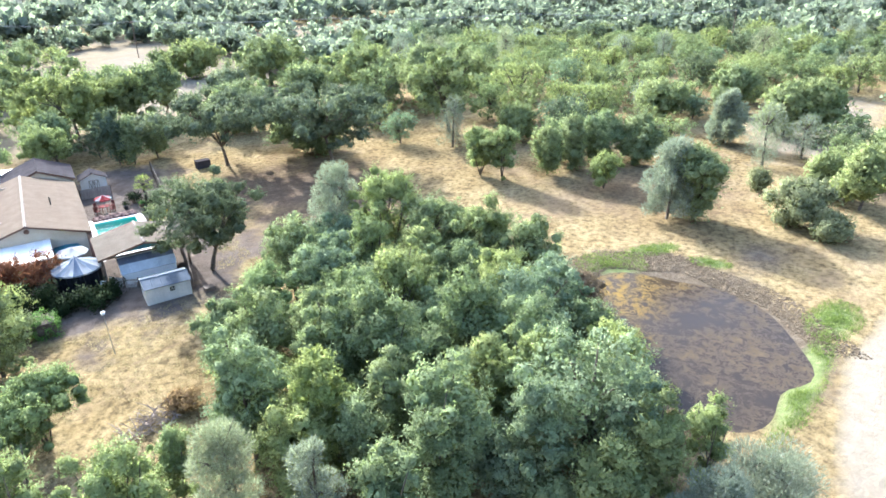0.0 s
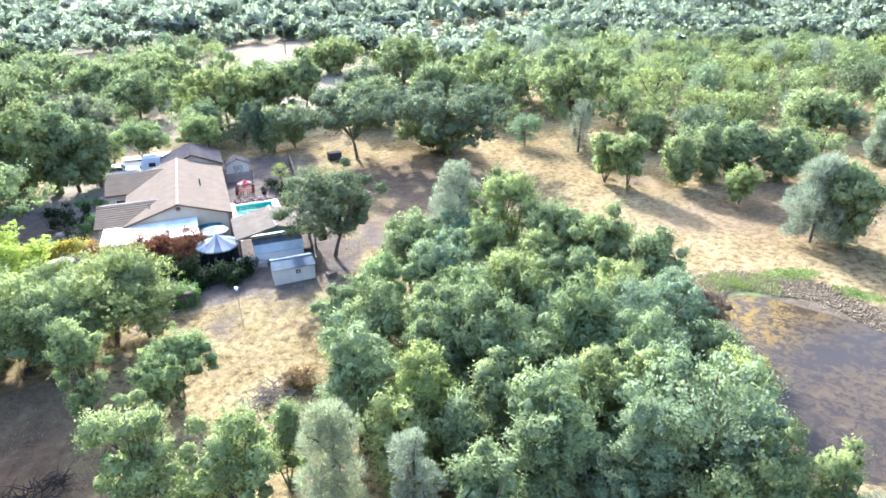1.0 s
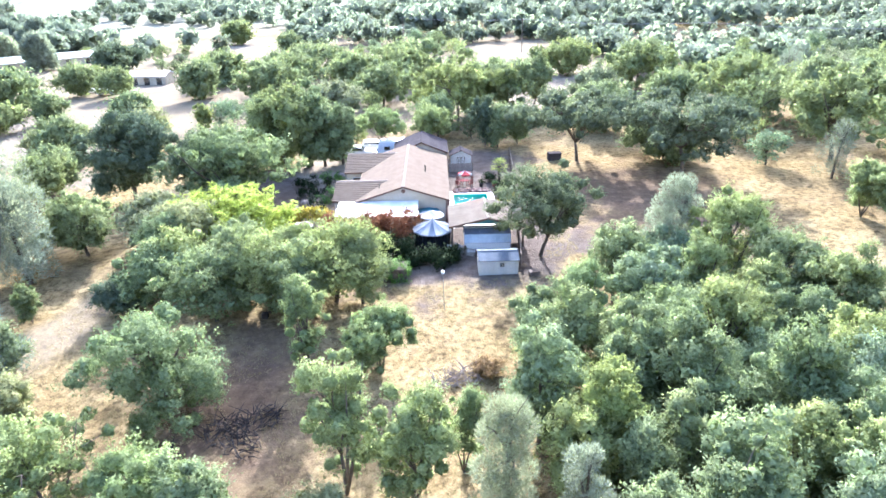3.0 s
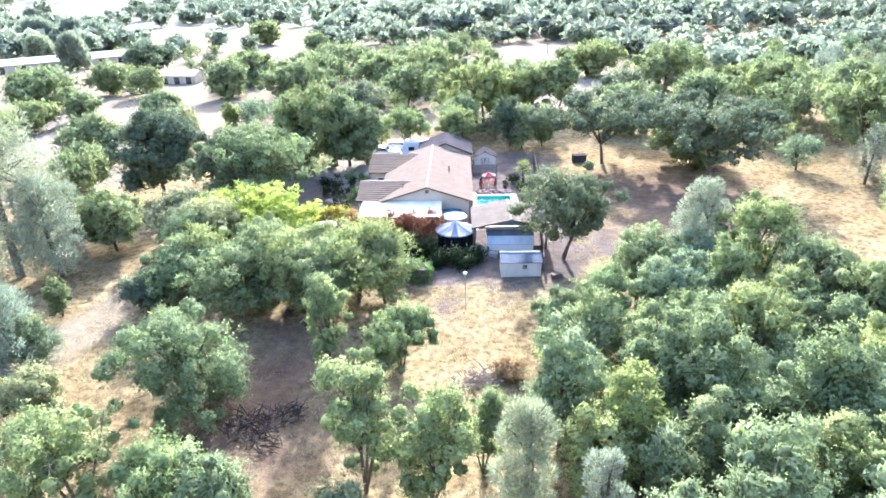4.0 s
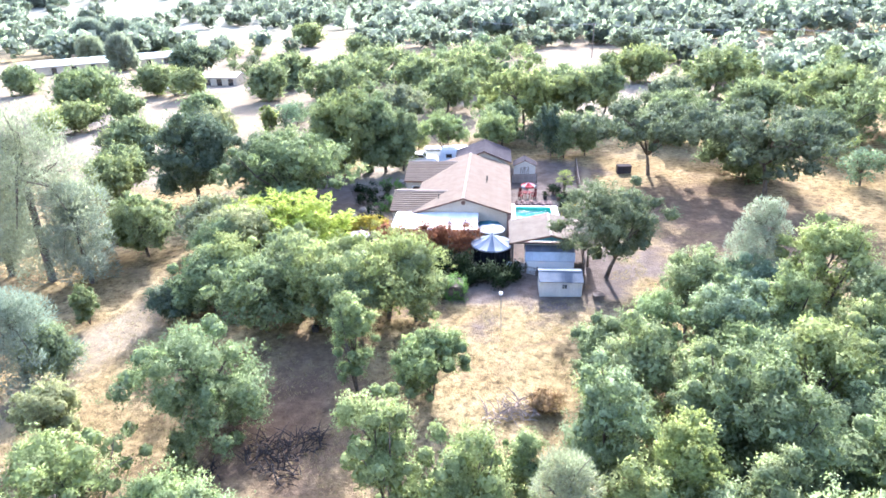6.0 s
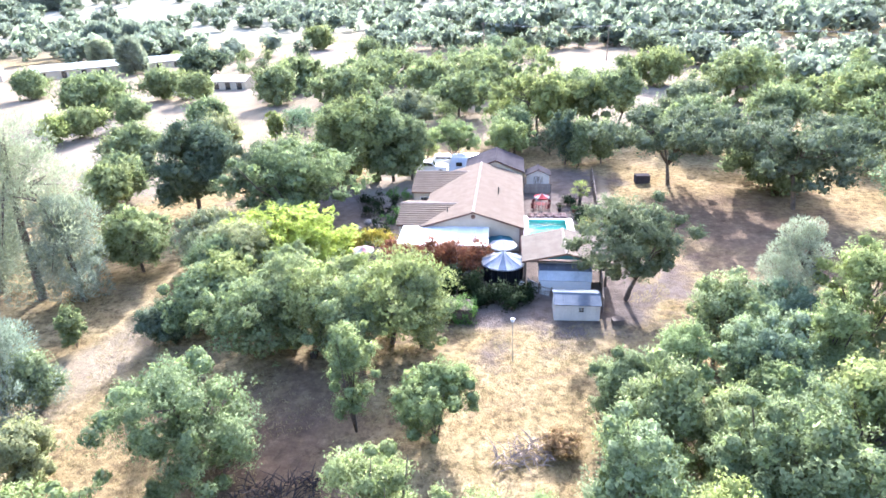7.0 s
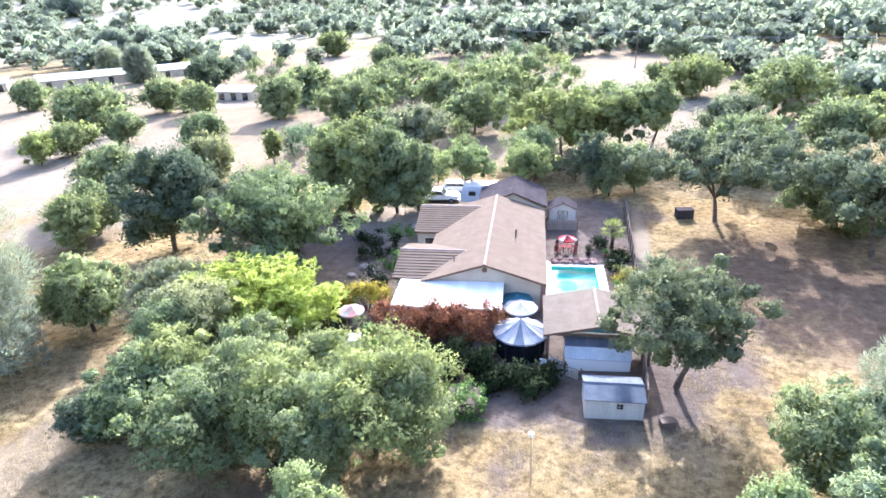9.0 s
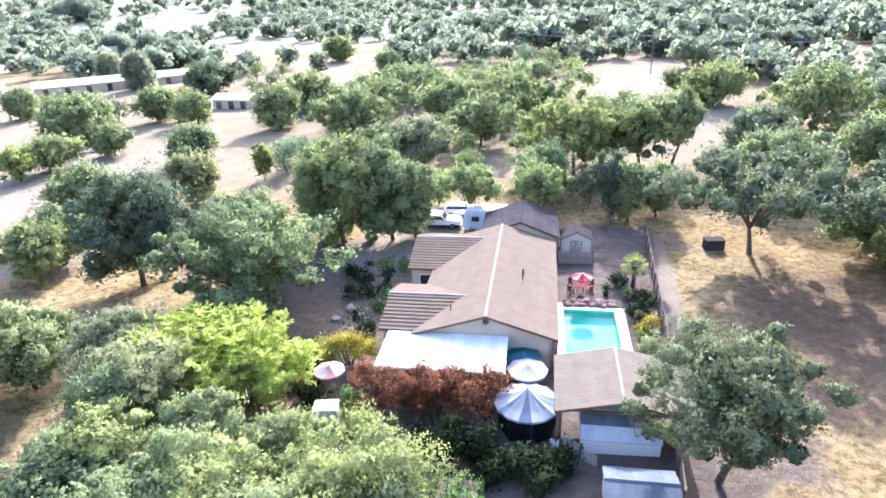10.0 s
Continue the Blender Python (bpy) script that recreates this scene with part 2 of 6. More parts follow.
    # leaf litter brown, darkened to imitate the shade under the trees too
    shaded_duff = s.ramp(s.noise(0.9, 8, 0.75), (0.3, (0.06, 0.042, 0.032)), (0.55, (0.13, 0.092, 0.066)), (0.75, (0.24, 0.18, 0.12)))
    colour = s.mix(s.math("MULTIPLY", area(-15, 37, 8, 14, 10, 0.7), 0.9), colour, shaded_duff)
    # right of the house this brown paints the shade below the oaks
    colour = s.mix(s.math("MULTIPLY", area(26, 75, 15, 19, 0, 0.6), 0.85), colour, shaded_duff)
    colour = s.mix(s.math("MULTIPLY", area(60, 48, 16, 15, 30, 0.8), 0.6), colour, shaded_duff)
    colour = s.mix(s.math("MULTIPLY", area(2.2, 46.0, 4.2, 0.22, 14, 0.6, 0.05), 0.6), colour, (0.17, 0.12, 0.075))
    # pale drive and parking, the trail beside the fence, tracks on the left
    colour = s.mix(area(-15, 95, 8, 13, 0, 0.3), colour, pale)
    colour = s.mix(area(11.5, 84, 1.1, 13, -4, 0.5, 0.4), colour, pale)
    colour = s.mix(s.math("MULTIPLY", area(-33, 47, 3.5, 17, -12, 0.5, 0.5), 0.6), colour, pale)
    # open country behind the house: grass colour paled to imitate distance haze
    field = s.ramp(s.noise(0.22, 7, 0.7), (0.3, (0.17, 0.14, 0.096)), (0.7, (0.245, 0.208, 0.152)))
    colour = s.mix(s.math("MULTIPLY", area(-40, 215, 190, 108, 0, 0.12, 0.05), 0.85), colour, field)
    colour = s.mix(area(-60, 92, 11, 13, 0, 0.4), colour, pale)
    colour = s.mix(area(-93, 128, 56, 28, 135, 0.4), colour, pale)
    colour = s.mix(area(-90, 300, 26, 40, 20, 0.4), colour, pale)
    colour = s.mix(area(-80, 182, 30, 10, 0, 0.4), colour, pale)
    colour = s.mix(area(-60, 240, 16, 34, 15, 0.4), colour, pale)
    colour = s.mix(area(26, 190, 18, 60, -8, 0.35), colour, pale)
    colour = s.mix(area(104, 52, 26, 10, 20, 0.4), colour, pale)
    bare = s.ramp(s.noise(0.9, 9, 0.75), (0.3, (0.215, 0.18, 0.132)), (0.6, (0.29, 0.25, 0.19)))
    # pond: mud, green banks, the pale bare field beside it
    colour = s.mix(area(38.5, 26.5, 10.4, 13.6, -18, 0.2, 0.35), colour, mud)
    colour = s.mix(area(44.5, 6.5, 22.0, 9.6, 18, 0.1, 0.15), colour, bare)
    for cx, cy, rx, ry, turn in BANKS:
        colour = s.mix(area(cx, cy, rx, ry, turn, 0.45, 0.5), colour, green)
    # shadow of the oak and pine beyond the pond, painted with the soil tone
    colour = s.mix(s.math("MULTIPLY", area(53, 29, 4, 3, 30, 0.6), 0.7), colour, soil)
    # low brush covers the far country, its colour lightened to imitate haze
    away = s.math("SQRT", s.math("ADD", s.math("MULTIPLY", px, px), s.math("MULTIPLY", py, py)))
    brush = s.ramp(s.noise(0.08, 7, 0.7), (0.35, (0.2, 0.205, 0.15)), (0.65, (0.32, 0.3, 0.225)))
    colour = s.mix(s.math("MULTIPLY", s.math("DIVIDE", s.math("SUBTRACT", away, 330.0), 120.0, True), 0.9), colour, brush)
    s.relief(s.noise(1.3, 9, 0.75), 1.0, 0.3)
    return s.finish(colour, 0.95, 0.0, 0.0)


def water_material():
    s = Shade("weedy_pond_water")
    weed = s.math("MULTIPLY", s.ramp(s.noise(1.5, 10, 0.78, 0.9), (0.44, 0.0), (0.58, 1.0)), s.ramp(s.noise(0.16, 4, 0.6, 0.4), (0.38, 0.08), (0.54, 1.0)))
    mats = s.ramp(s.noise(1.4, 8, 0.7), (0.3, (0.048, 0.035, 0.022)), (0.7, (0.115, 0.085, 0.052)))
    gold = s.ramp(s.noise(1.1, 8, 0.7), (0.35, (0.13, 0.085, 0.02)), (0.7, (0.31, 0.2, 0.045)))
    sep = s.tree.nodes.new("ShaderNodeSeparateXYZ")
    s.link(s.place(), sep.inputs[0])
    up = s.math("ADD", s.math("SUBTRACT", s.math("MULTIPLY", sep.outputs[1], 0.34), s.math("MULTIPLY", sep.outputs[0], 0.12)), s.math("MULTIPLY", s.noise(0.3), 2.0))
    where = s.math("SUBTRACT", up, 1.8, True)
    colour = s.mix(where, mats, gold)
    colour = s.mix(weed, (0.03, 0.024, 0.02), colour)
    rough = s.mix(weed, 0.08, 0.9)
    s.relief(s.noise(3.0, 5, 0.6), 0.08, 0.05)
    return s.finish(colour, rough, 0.0, 0.08)


def pool_water_material():
    s = Shade("pool_water")
    glass = s.node("ShaderNodeBsdfGlossy", Roughness=0.08)
    glass.inputs["Color"].default_value = (0.06, 0.065, 0.07, 1)
    clear = s.node("ShaderNodeBsdfTransparent")
    clear.inputs["Color"].default_value = (0.6, 0.98, 0.9, 1)
    fresnel = s.node("ShaderNodeFresnel", IOR=1.33)
    bump = s.node("ShaderNodeBump", Strength=0.15, Distance=0.03)
    s.link(s.noise(2.5, 4, 0.6), bump.inputs["Height"])
    s.link(bump.outputs[0], glass.inputs["Normal"])
    both = s.tree.nodes.new("ShaderNodeMixShader")
    s.link(fresnel.outputs[0], both.inputs[0])
    s.link(clear.outputs[0], both.inputs[1])
    s.link(glass.outputs[0], both.inputs[2])
    s.link(both.outputs[0], s.output.inputs["Surface"])
    return s.mat


GROUND, POND, POOL_WATER = ground_material(), water_material(), pool_water_material()


# ---- mesh helpers ----
def thing(name, place, label, category, group="", turn=0.0, scale=(1, 1, 1), kind=""):
    ob = new(name)
    ob.empty_display_size = 0.3
    ob.matrix_basis = pose(*place, 0, 0, turn) @ Matrix.Diagonal((*scale, 1))
    return tagged(ob, label, category, group, kind)


def part(name, bm, material, parent, label="", bevel=0.0, smooth=False):
    if bevel:
        bmesh.ops.bevel(bm, geom=list(bm.edges), offset=bevel, segments=1, affect="EDGES", clamp_overlap=True)
    bmesh.ops.recalc_face_normals(bm, faces=list(bm.faces))
    me = bpy.data.meshes.new(name)
    bm.to_mesh(me)
    bm.free()
    return shared(name, me, material, parent, label, smooth)


def shared(name, me, material, parent, label="", smooth=False):
    if material is not None and not me.materials:
        me.materials.append(material)
    if smooth:
        for p in me.polygons:
            p.use_smooth = True
    ob = new(name, me)
    ob.parent = parent
    return tagged(ob, label)


def array_mesh(name, verts, quads):
    """A mesh of triangles or quads from two arrays."""
    me = bpy.data.meshes.new(name)
    verts, quads = np.asarray(verts, np.float32), np.asarray(quads, np.int32)
    me.vertices.add(len(verts))
    me.vertices.foreach_set("co", verts.ravel())
    me.loops.add(quads.size)
    me.loops.foreach_set("vertex_index", quads.ravel())
    me.polygons.add(len(quads))
    me.polygons.foreach_set("loop_start", np.arange(0, quads.size, quads.shape[1], dtype=np.int32))
    me.polygons.foreach_set("loop_total", np.full(len(quads), quads.shape[1], np.int32))
    me.update(calc_edges=True)
    return me


def hexa(bm, c):
    """A block from its four lower and four upper corners."""
    v = [bm.verts.new(p) for p in c]
    for f in ((3, 2, 1, 0), (4, 5, 6, 7), (0, 1, 5, 4), (1, 2, 6, 5), (2, 3, 7, 6), (3, 0, 4, 7)):
        bm.faces.new([v[i] for i in f])


def box(bm, x0, y0, z0, x1, y1, z1):
    hexa(bm, [(x0, y0, z0), (x1, y0, z0), (x1, y1, z0), (x0, y1, z0), (x0, y0, z1), (x1, y0, z1), (x1, y1, z1), (x0, y1, z1)])
    return bm


def boxed(*c):
    return box(bmesh.new(), *c)


def prism(bm, outline, a, b, axis="y"):
    """An outline of (u, z) or (x, y) points drawn out from a to b."""
    put = {"y": lambda u, w, s: (u, s, w), "x": lambda u, w, s: (s, u, w), "z": lambda u, w, s: (u, w, s)}[axis]
    one, two = [bm.verts.new(put(u, w, a)) for u, w in outline], [bm.verts.new(put(u, w, b)) for u, w in outline]
    bm.faces.new(one)
    bm.faces.new(two[::-1])
    for i in range(len(one)):
        j = (i + 1) % len(one)
        bm.faces.new((one[i], one[j], two[j], two[i]))
    return bm


def rod(bm, points, radii, sides=7):
    """A bent, tapered tube through the points."""
    rings = []
    for i, p in enumerate(points):
        p = Vector(p)
        way = Vector(points[min(i + 1, len(points) - 1)]) - Vector(points[max(i - 1, 0)])
        turn = way.to_track_quat("Z", "Y")
        rings.append([bm.verts.new(p + turn @ Vector((math.cos(a) * radii[i], math.sin(a) * radii[i], 0))) for a in (2 * math.pi * k / sides for k in range(sides))])
    for one, two in zip(rings, rings[1:]):
        for k in range(sides):
            bm.faces.new((one[k], one[(k + 1) % sides], two[(k + 1) % sides], two[k]))
    bm.faces.new(rings[0][::-1])
    bm.faces.new(rings[-1])
    return bm


def pole(p, q, r0, r1=None, sides=8):
    return rod(bmesh.new(), [p, q], [r0, r0 if r1 is None else r1], sides)


# ---- the ground ----
def pond_reach(x, y):
    """Less than 1 inside the pond's basin."""
    c, d = math.cos(radians(-18)), math.sin(radians(-18))
    u, v = ((x - 37) * c + (y - 24.5) * d) / 7.8, ((y - 24.5) * c - (x - 37) * d) / 10.8
    a = np.arctan2(v, u)
    return np.hypot(u, v) / (1 + 0.03 * np.sin(3 * a + 1) + 0.05 * np.sin(5 * a) - 0.24 * np.exp(-(((a + 1.2) / 0.42) ** 2)))


def height(x, y):
    x, y = np.asarray(x, float), np.asarray(y, float)
    z = 0.025 * np.clip(x, -150, 150)
    far = np.hypot(x, y)
    z = z + 0.00011 * np.maximum(0, far - 430) ** 2
    z = z + np.minimum(1, np.maximum(0, far - 500) / 300) * 9 * (np.sin(x / 130 + 1) * np.cos(y / 170) + 0.6 * np.sin(x / 61 + y / 83))
    z = z + 0.05 * np.sin(x / 3.1 + 0.7 * np.sin(y / 4.3)) * np.cos(y / 3.7)
    reach = pond_reach(x, y)
    flat = np.clip((1.7 - reach) / 0.6, 0, 1)
    z = z + flat * flat * (3 - 2 * flat) * (0.92 - z)
    z = z - 0.9 * np.clip(1.12 - reach, 0, 0.6) / 0.6
    return z


def spread(a, b, step, far, grow=1.12):
    """Grid lines: even from a to b, wider and wider to far on both sides."""
    lines = list(np.arange(a, b + step / 2, step))
    s = step
    while lines[-1] < far:
        s *= grow
        lines.append(lines[-1] + s)
    s = step
    while lines[0] > -far:
        s *= grow
        lines.insert(0, lines[0] - s)
    return np.array(lines)


gx, gy = spread(-60, 80, 1.0, 3200), spread(0, 110, 1.0, 3200)
mx, my = np.meshgrid(gx, gy)
mz = height(mx, my)
# the pool is dug into the ground
hole = (mx > 1.4) & (mx < 6.4) & (my > 67.5) & (my < 78.6)
mz = np.where(hole, -2.2, mz)
nx = len(gx)
q = np.arange(len(gx) * len(gy)).reshape(len(gy), nx)
quads = np.stack([q[:-1, :-1], q[:-1, 1:], q[1:, 1:], q[1:, :-1]], -1).reshape(-1, 4)
ground = new("ground", array_mesh("ground", np.stack([mx, my, mz], -1).reshape(-1, 3), quads))
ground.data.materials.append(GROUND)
for p in ground.data.polygons:
    p.use_smooth = True
tagged(ground, "dry golden grassland with bare soil, pale tracks and green pond banks", "ground", kind="structure")

angles = np.linspace(0, 2 * np.pi, 72, endpoint=False)
bm = bmesh.new()
c18, s18 = math.cos(radians(-18)), math.sin(radians(-18))
rim = []
for a in angles:
    k = 1.06 * (1 + 0.03 * math.sin(3 * a + 1) + 0.05 * math.sin(5 * a) - 0.24 * math.exp(-(((math.remainder(a, 2 * math.pi) + 1.2) / 0.42) ** 2)))
    u, v = 7.8 * k * math.cos(a), 10.8 * k * math.sin(a)
    rim.append(bm.verts.new((u * c18 - v * s18, u * s18 + v * c18, 0)))
bm.faces.new(rim)
me = bpy.data.meshes.new("pond_water")
bm.to_mesh(me)
bm.free()
pond = shared("pond_water", me, POND, None)
pond.location = (37, 24.5, 0.74)
tagged(pond, "still brown pond water with floating weed mats", "water", kind="structure")


# ---- trees ----
def leaf_cloud(rng, centres, radii, count, size, slim=0.9, squash=0.85, lift=0.6, fill=0.6, gap=0.12, tuft=0.0, outward=0.85, loose=0.22):
    """Leaves in tufts that stand on the shells of many lobes, with gaps between: verts and triangles."""
    centres, radii = np.asarray(centres, float), np.asarray(radii, float)
    keep = rng.random(len(radii)) > gap
    keep[:3] = True
    centres, radii = centres[keep], radii[keep]
    tuft = tuft or 3.2 * size
    tufts = max(12, int(count / 38))
    which = rng.choice(len(radii), tufts, p=radii**2 / (radii**2).sum())
    way = rng.normal(size=(tufts, 3))
    way[:, 2] = way[:, 2] * 0.9 + 0.3
    way /= np.linalg.norm(way, axis=1)[:, None]
    shell = np.where(rng.random(tufts) < 0.22, rng.uniform(0.25, fill, tufts), rng.uniform(fill, 1.12, tufts))
    hub = centres[which] + way * (radii[which] * shell)[:, None] * (1, 1, squash)
    wide = tuft * rng.uniform(0.6, 1.45, tufts)
    owner = rng.integers(0, tufts, count)
    off = rng.normal(size=(count, 3))
    far_out = np.linalg.norm(off, axis=1)[:, None] + 1e-9
    off = off / far_out
    stray = np.where(rng.random(count) < 0.18, rng.uniform(1.15, 1.7, count), 1.0)
    at = hub[owner] + off * np.minimum(far_out, 2.1) * (wide[owner] * 0.38 * stray)[:, None] * (1.0, 1.0, 0.85)
    n = count
    soft = way[owner] * outward * 0.8 + off * outward * 0.5 + (0, 0, 0.75 * lift)
    soft = soft + rng.normal(size=(n, 3)) * loose * 0.5
    soft /= np.linalg.norm(soft, axis=1)[:, None]
    ahead = soft * 0.45 + rng.normal(size=(n, 3)) * 0.6
    ahead /= np.linalg.norm(ahead, axis=1)[:, None] + 1e-9
    side = np.cross(ahead, soft + rng.normal(size=(n, 3)) * 0.15)
    side /= np.linalg.norm(side, axis=1)[:, None] + 1e-9
    long = (size * rng.uniform(0.6, 1.25, n))[:, None]
    a, b = side * long * 0.34, ahead * long * slim
    verts = np.stack([at - a - b * 0.5, at + a - b * 0.4, at + b * 0.75], 1).reshape(-1, 3)
    return verts, np.repeat(soft, 3, 0)


def core_cloud(rng, centres, radii, each, depth=0.72, wide=0.75, size=0.0):
    """Larger sprays that lie under the leaves of each lobe and close its heart."""
    centres, radii = np.repeat(np.asarray(centres, float), each, 0), np.repeat(np.asarray(radii, float), each)
    n = len(radii)
    way = rng.normal(size=(n, 3))
    way /= np.linalg.norm(way, axis=1)[:, None]
    at = centres + way * (radii * depth * rng.uniform(0.75, 1.1, n))[:, None] * (1, 1, 0.85)
    normal = way + rng.normal(size=(n, 3)) * 0.4
    side = np.cross(normal, rng.normal(size=(n, 3)))
    side /= np.linalg.norm(side, axis=1)[:, None] + 1e-9
    ahead = np.cross(normal, side)
    ahead /= np.linalg.norm(ahead, axis=1)[:, None] + 1e-9
    long = ((size or radii * wide) * rng.uniform(0.7, 1.2, n))[:, None]
    verts = np.stack([at - side * long * 0.5 - ahead * long * 0.4, at + side * long * 0.5 - ahead * long * 0.35, at + ahead * long * 0.6], 1).reshape(-1, 3)
    soft = way * 0.9 + (0, 0, 0.35)
    soft /= np.linalg.norm(soft, axis=1)[:, None]
    return verts, np.repeat(soft, 3, 0)


def leaf_mesh(name, verts, soft):
    """Loose leaves that are shaded as soft clumps."""
    me = array_mesh(name, verts, np.arange(len(verts)).reshape(-1, 3))
    bent = me.attributes.new("custom_normal", "FLOAT_VECTOR", "POINT")
    bent.data.foreach_set("vector", np.asarray(soft, np.float32).ravel())
    me.polygons.foreach_set("use_smooth", np.ones(len(me.polygons), bool))
    me.update()
    return me


def needle_cloud(rng, centres, radii, count, size):
    """Long thin needles that fan outwards and up from the twigs."""
    centres, radii = np.asarray(centres, float), np.asarray(radii, float)
    which = rng.choice(len(radii), count, p=radii**2 / (radii**2).sum())
    way = rng.normal(size=(count, 3))
    way /= np.linalg.norm(way, axis=1)[:, None]
    at = centres[which] + way * (radii[which] * rng.uniform(0.35, 1.0, count) ** 0.6)[:, None]
    fan = way * 0.8 + (0, 0, 0.55) + rng.normal(size=(count, 3)) * 0.35
    fan /= np.linalg.norm(fan, axis=1)[:, None]
    side = np.cross(fan, rng.normal(size=(count, 3)))
    side /= np.linalg.norm(side, axis=1)[:, None] + 1e-9
    long = (size * rng.uniform(0.7, 1.4, count))[:, None]
    a, b = fan * long, side * long * 0.085
    verts = np.stack([at - b * 1.3, at + b * 1.3, at + a], 1).reshape(-1, 3)
    return verts, np.arange(3 * count).reshape(-1, 3)


def lobes_of(rng, kind, h, r, low=None):
    """The centres and radii of a crown's lobes over a tree h high with a crown r wide to each side."""
    given = low
    low = {"pine": 0.04, "olive": 0.0, "shrub": 0.0, "dark": 0.06, "sapling": 0.1, "lime": 0.12}.get(kind, 0.05)
    bottom = h * (low if given is None else given)
    mid, half = (h + bottom) / 2, (h - bottom) / 2
    if kind == "pine":
        centres, radii = [], []
        for k in range(40):
            f = (k + 0.5) / 40
            wide = r * (0.3 + 0.7 * math.sin(math.pi * (0.05 + 0.66 * (1 - f))))
            a = k * 2.4 + rng.uniform(-0.5, 0.5)
            d = max(0.0, wide - 0.2 * r) * rng.uniform(0.3, 1.15)
            centres.append((d * math.cos(a), d * math.sin(a), bottom + 0.2 * r + (h - bottom - 0.4 * r) * f))
            radii.append(r * rng.uniform(0.17, 0.4))
        return centres, radii
    n = int(min(84, max(18, 12 + 6.5 * r + 1.0 * half)))
    base = math.sqrt(r * min(r, half))
    big = max(0.2, 0.47 - 0.03 * r)
    centres, radii = [], []
    skew = rng.uniform(-0.16, 0.16, 2) * r
    wob = rng.uniform(0, 6.28, 4)
    dips = rng.uniform(0.06, 0.18, 2)
    bites = rng.normal(size=(4, 3)) * (1, 1, 0.5)
    bites /= np.linalg.norm(bites, axis=1)[:, None]
    for k in range(n):
        f = 1 - 2 * (k + 0.5) / n
        round_at = math.sqrt(max(0, 1 - f * f))
        if r > 2.4 and max(bites @ (round_at * math.cos(k * 2.399), round_at * math.sin(k * 2.399), f)) > 0.93:
            continue
        a = k * 2.399 + rng.uniform(-0.4, 0.4)
        lr = base * big * rng.choice((0.55, 0.75, 0.95, 1.3)) * rng.uniform(0.85, 1.15)
        if kind in ("lime", "sapling"):
            lr *= 0.68
        flat = math.sqrt(max(0, 1 - f * f)) ** 0.75
        reach = rng.uniform(0.55, 1.12) * (1 + dips[0] * math.sin(2 * a + wob[0]) + dips[1] * math.sin(3 * a + wob[1] + 2 * f))
        lower = 1.0 if f > -0.3 else 0.86
        centres.append(((r - lr) * reach * flat * lower * math.cos(a) + skew[0] * f, (r - lr) * reach * flat * lower * math.sin(a) + skew[1] * f, mid + (half - lr * 0.8) * f * rng.uniform(0.7, 1.08) * (1 + 0.12 * math.sin(2 * a + wob[2])) + (0.16 * half * math.sin(a + wob[3]) if f < 0.2 else 0)))
        radii.append(lr)
    for k in range(n // 3):
        a, d = rng.uniform(0, 6.28), r * rng.uniform(0, 0.6)
        centres.append((d * math.cos(a), d * math.sin(a), mid + half * rng.uniform(-0.3, 0.6)))
        radii.append(base * big * rng.uniform(0.8, 1.2))
    return centres, radii


def wood_of(rng, kind, h, r, centres):
    """Trunk and limbs that reach into the lobes."""
    bm = bmesh.new()
    stout = 0.022 * h * (0.55 if kind in ("sapling", "lime") else 0.8) * min(1.3, 0.5 + r / 6)
    lean = rng.uniform(-0.06, 0.06, 2) * h
    fork = h * (0.62 if kind == "pine" else rng.uniform(0.24, 0.36))
    knee = (lean[0] * 0.4, lean[1] * 0.4, fork * 0.55)
    top = (lean[0], lean[1], fork)
    rod(bm, [(0, 0, -0.3), (0, 0, 0.15), knee, top], [stout * 1.5, stout * 1.1, stout * 0.9, stout * 0.75])
    if kind in ("lime", "sapling"):
        for k in range(2):
            a = rng.uniform(0, 6.28)
            out = (0.45 * r * math.cos(a), 0.45 * r * math.sin(a))
            rod(bm, [(0, 0, 0), (out[0] * 0.5, out[1] * 0.5, h * 0.25), (out[0], out[1], h * 0.6), (out[0] * 1.3, out[1] * 1.3, h * 0.86)], [stout, stout * 0.8, stout * 0.5, stout * 0.12], 6)
    ends = sorted(centres, key=lambda c: -c[2])
    for k in range(min(9, len(ends))):
        c = ends[(k * 3) % len(ends)]
        bend = rng.uniform(-0.12, 0.12, 3) * r
        m = [top[i] + (c[i] - top[i]) * 0.5 + bend[i] for i in range(3)]
        m[2] += 0.08 * h
        rod(bm, [top, m, c], [stout * 0.55, stout * 0.34, stout * 0.1], 5)
        side = [m[i] + rng.uniform(-0.35, 0.35) * r for i in range(2)] + [m[2] + rng.uniform(0.0, 0.18) * h]
        rod(bm, [m, side], [stout * 0.26, stout * 0.06], 4)
    return bm


NAMES = {"oak": "oak_tree", "dark": "live_oak_tree", "blue": "blue_oak_tree", "lime": "young_oak_tree", "olive": "shrub", "pine": "grey_pine_tree", "sapling": "sapling", "shrub": "dry_bush"}
WORDS = {
    "oak": "broad green oak with a clumpy crown on dry grass",
    "dark": "dark green oak with dense shaded foliage behind the house",
    "blue": "blue-green oak with dense clumped leaves in the grove",
    "lime": "bright green young oak with a slender trunk",
    "olive": "dusty olive-green shrub on dry ground",
    "pine": "wispy pale grey-green pine with long needles",
    "sapling": "small light green sapling on dry grass",
    "shrub": "dry brown leafless-looking bush",
}
COUNT = [0]
STANDING = []


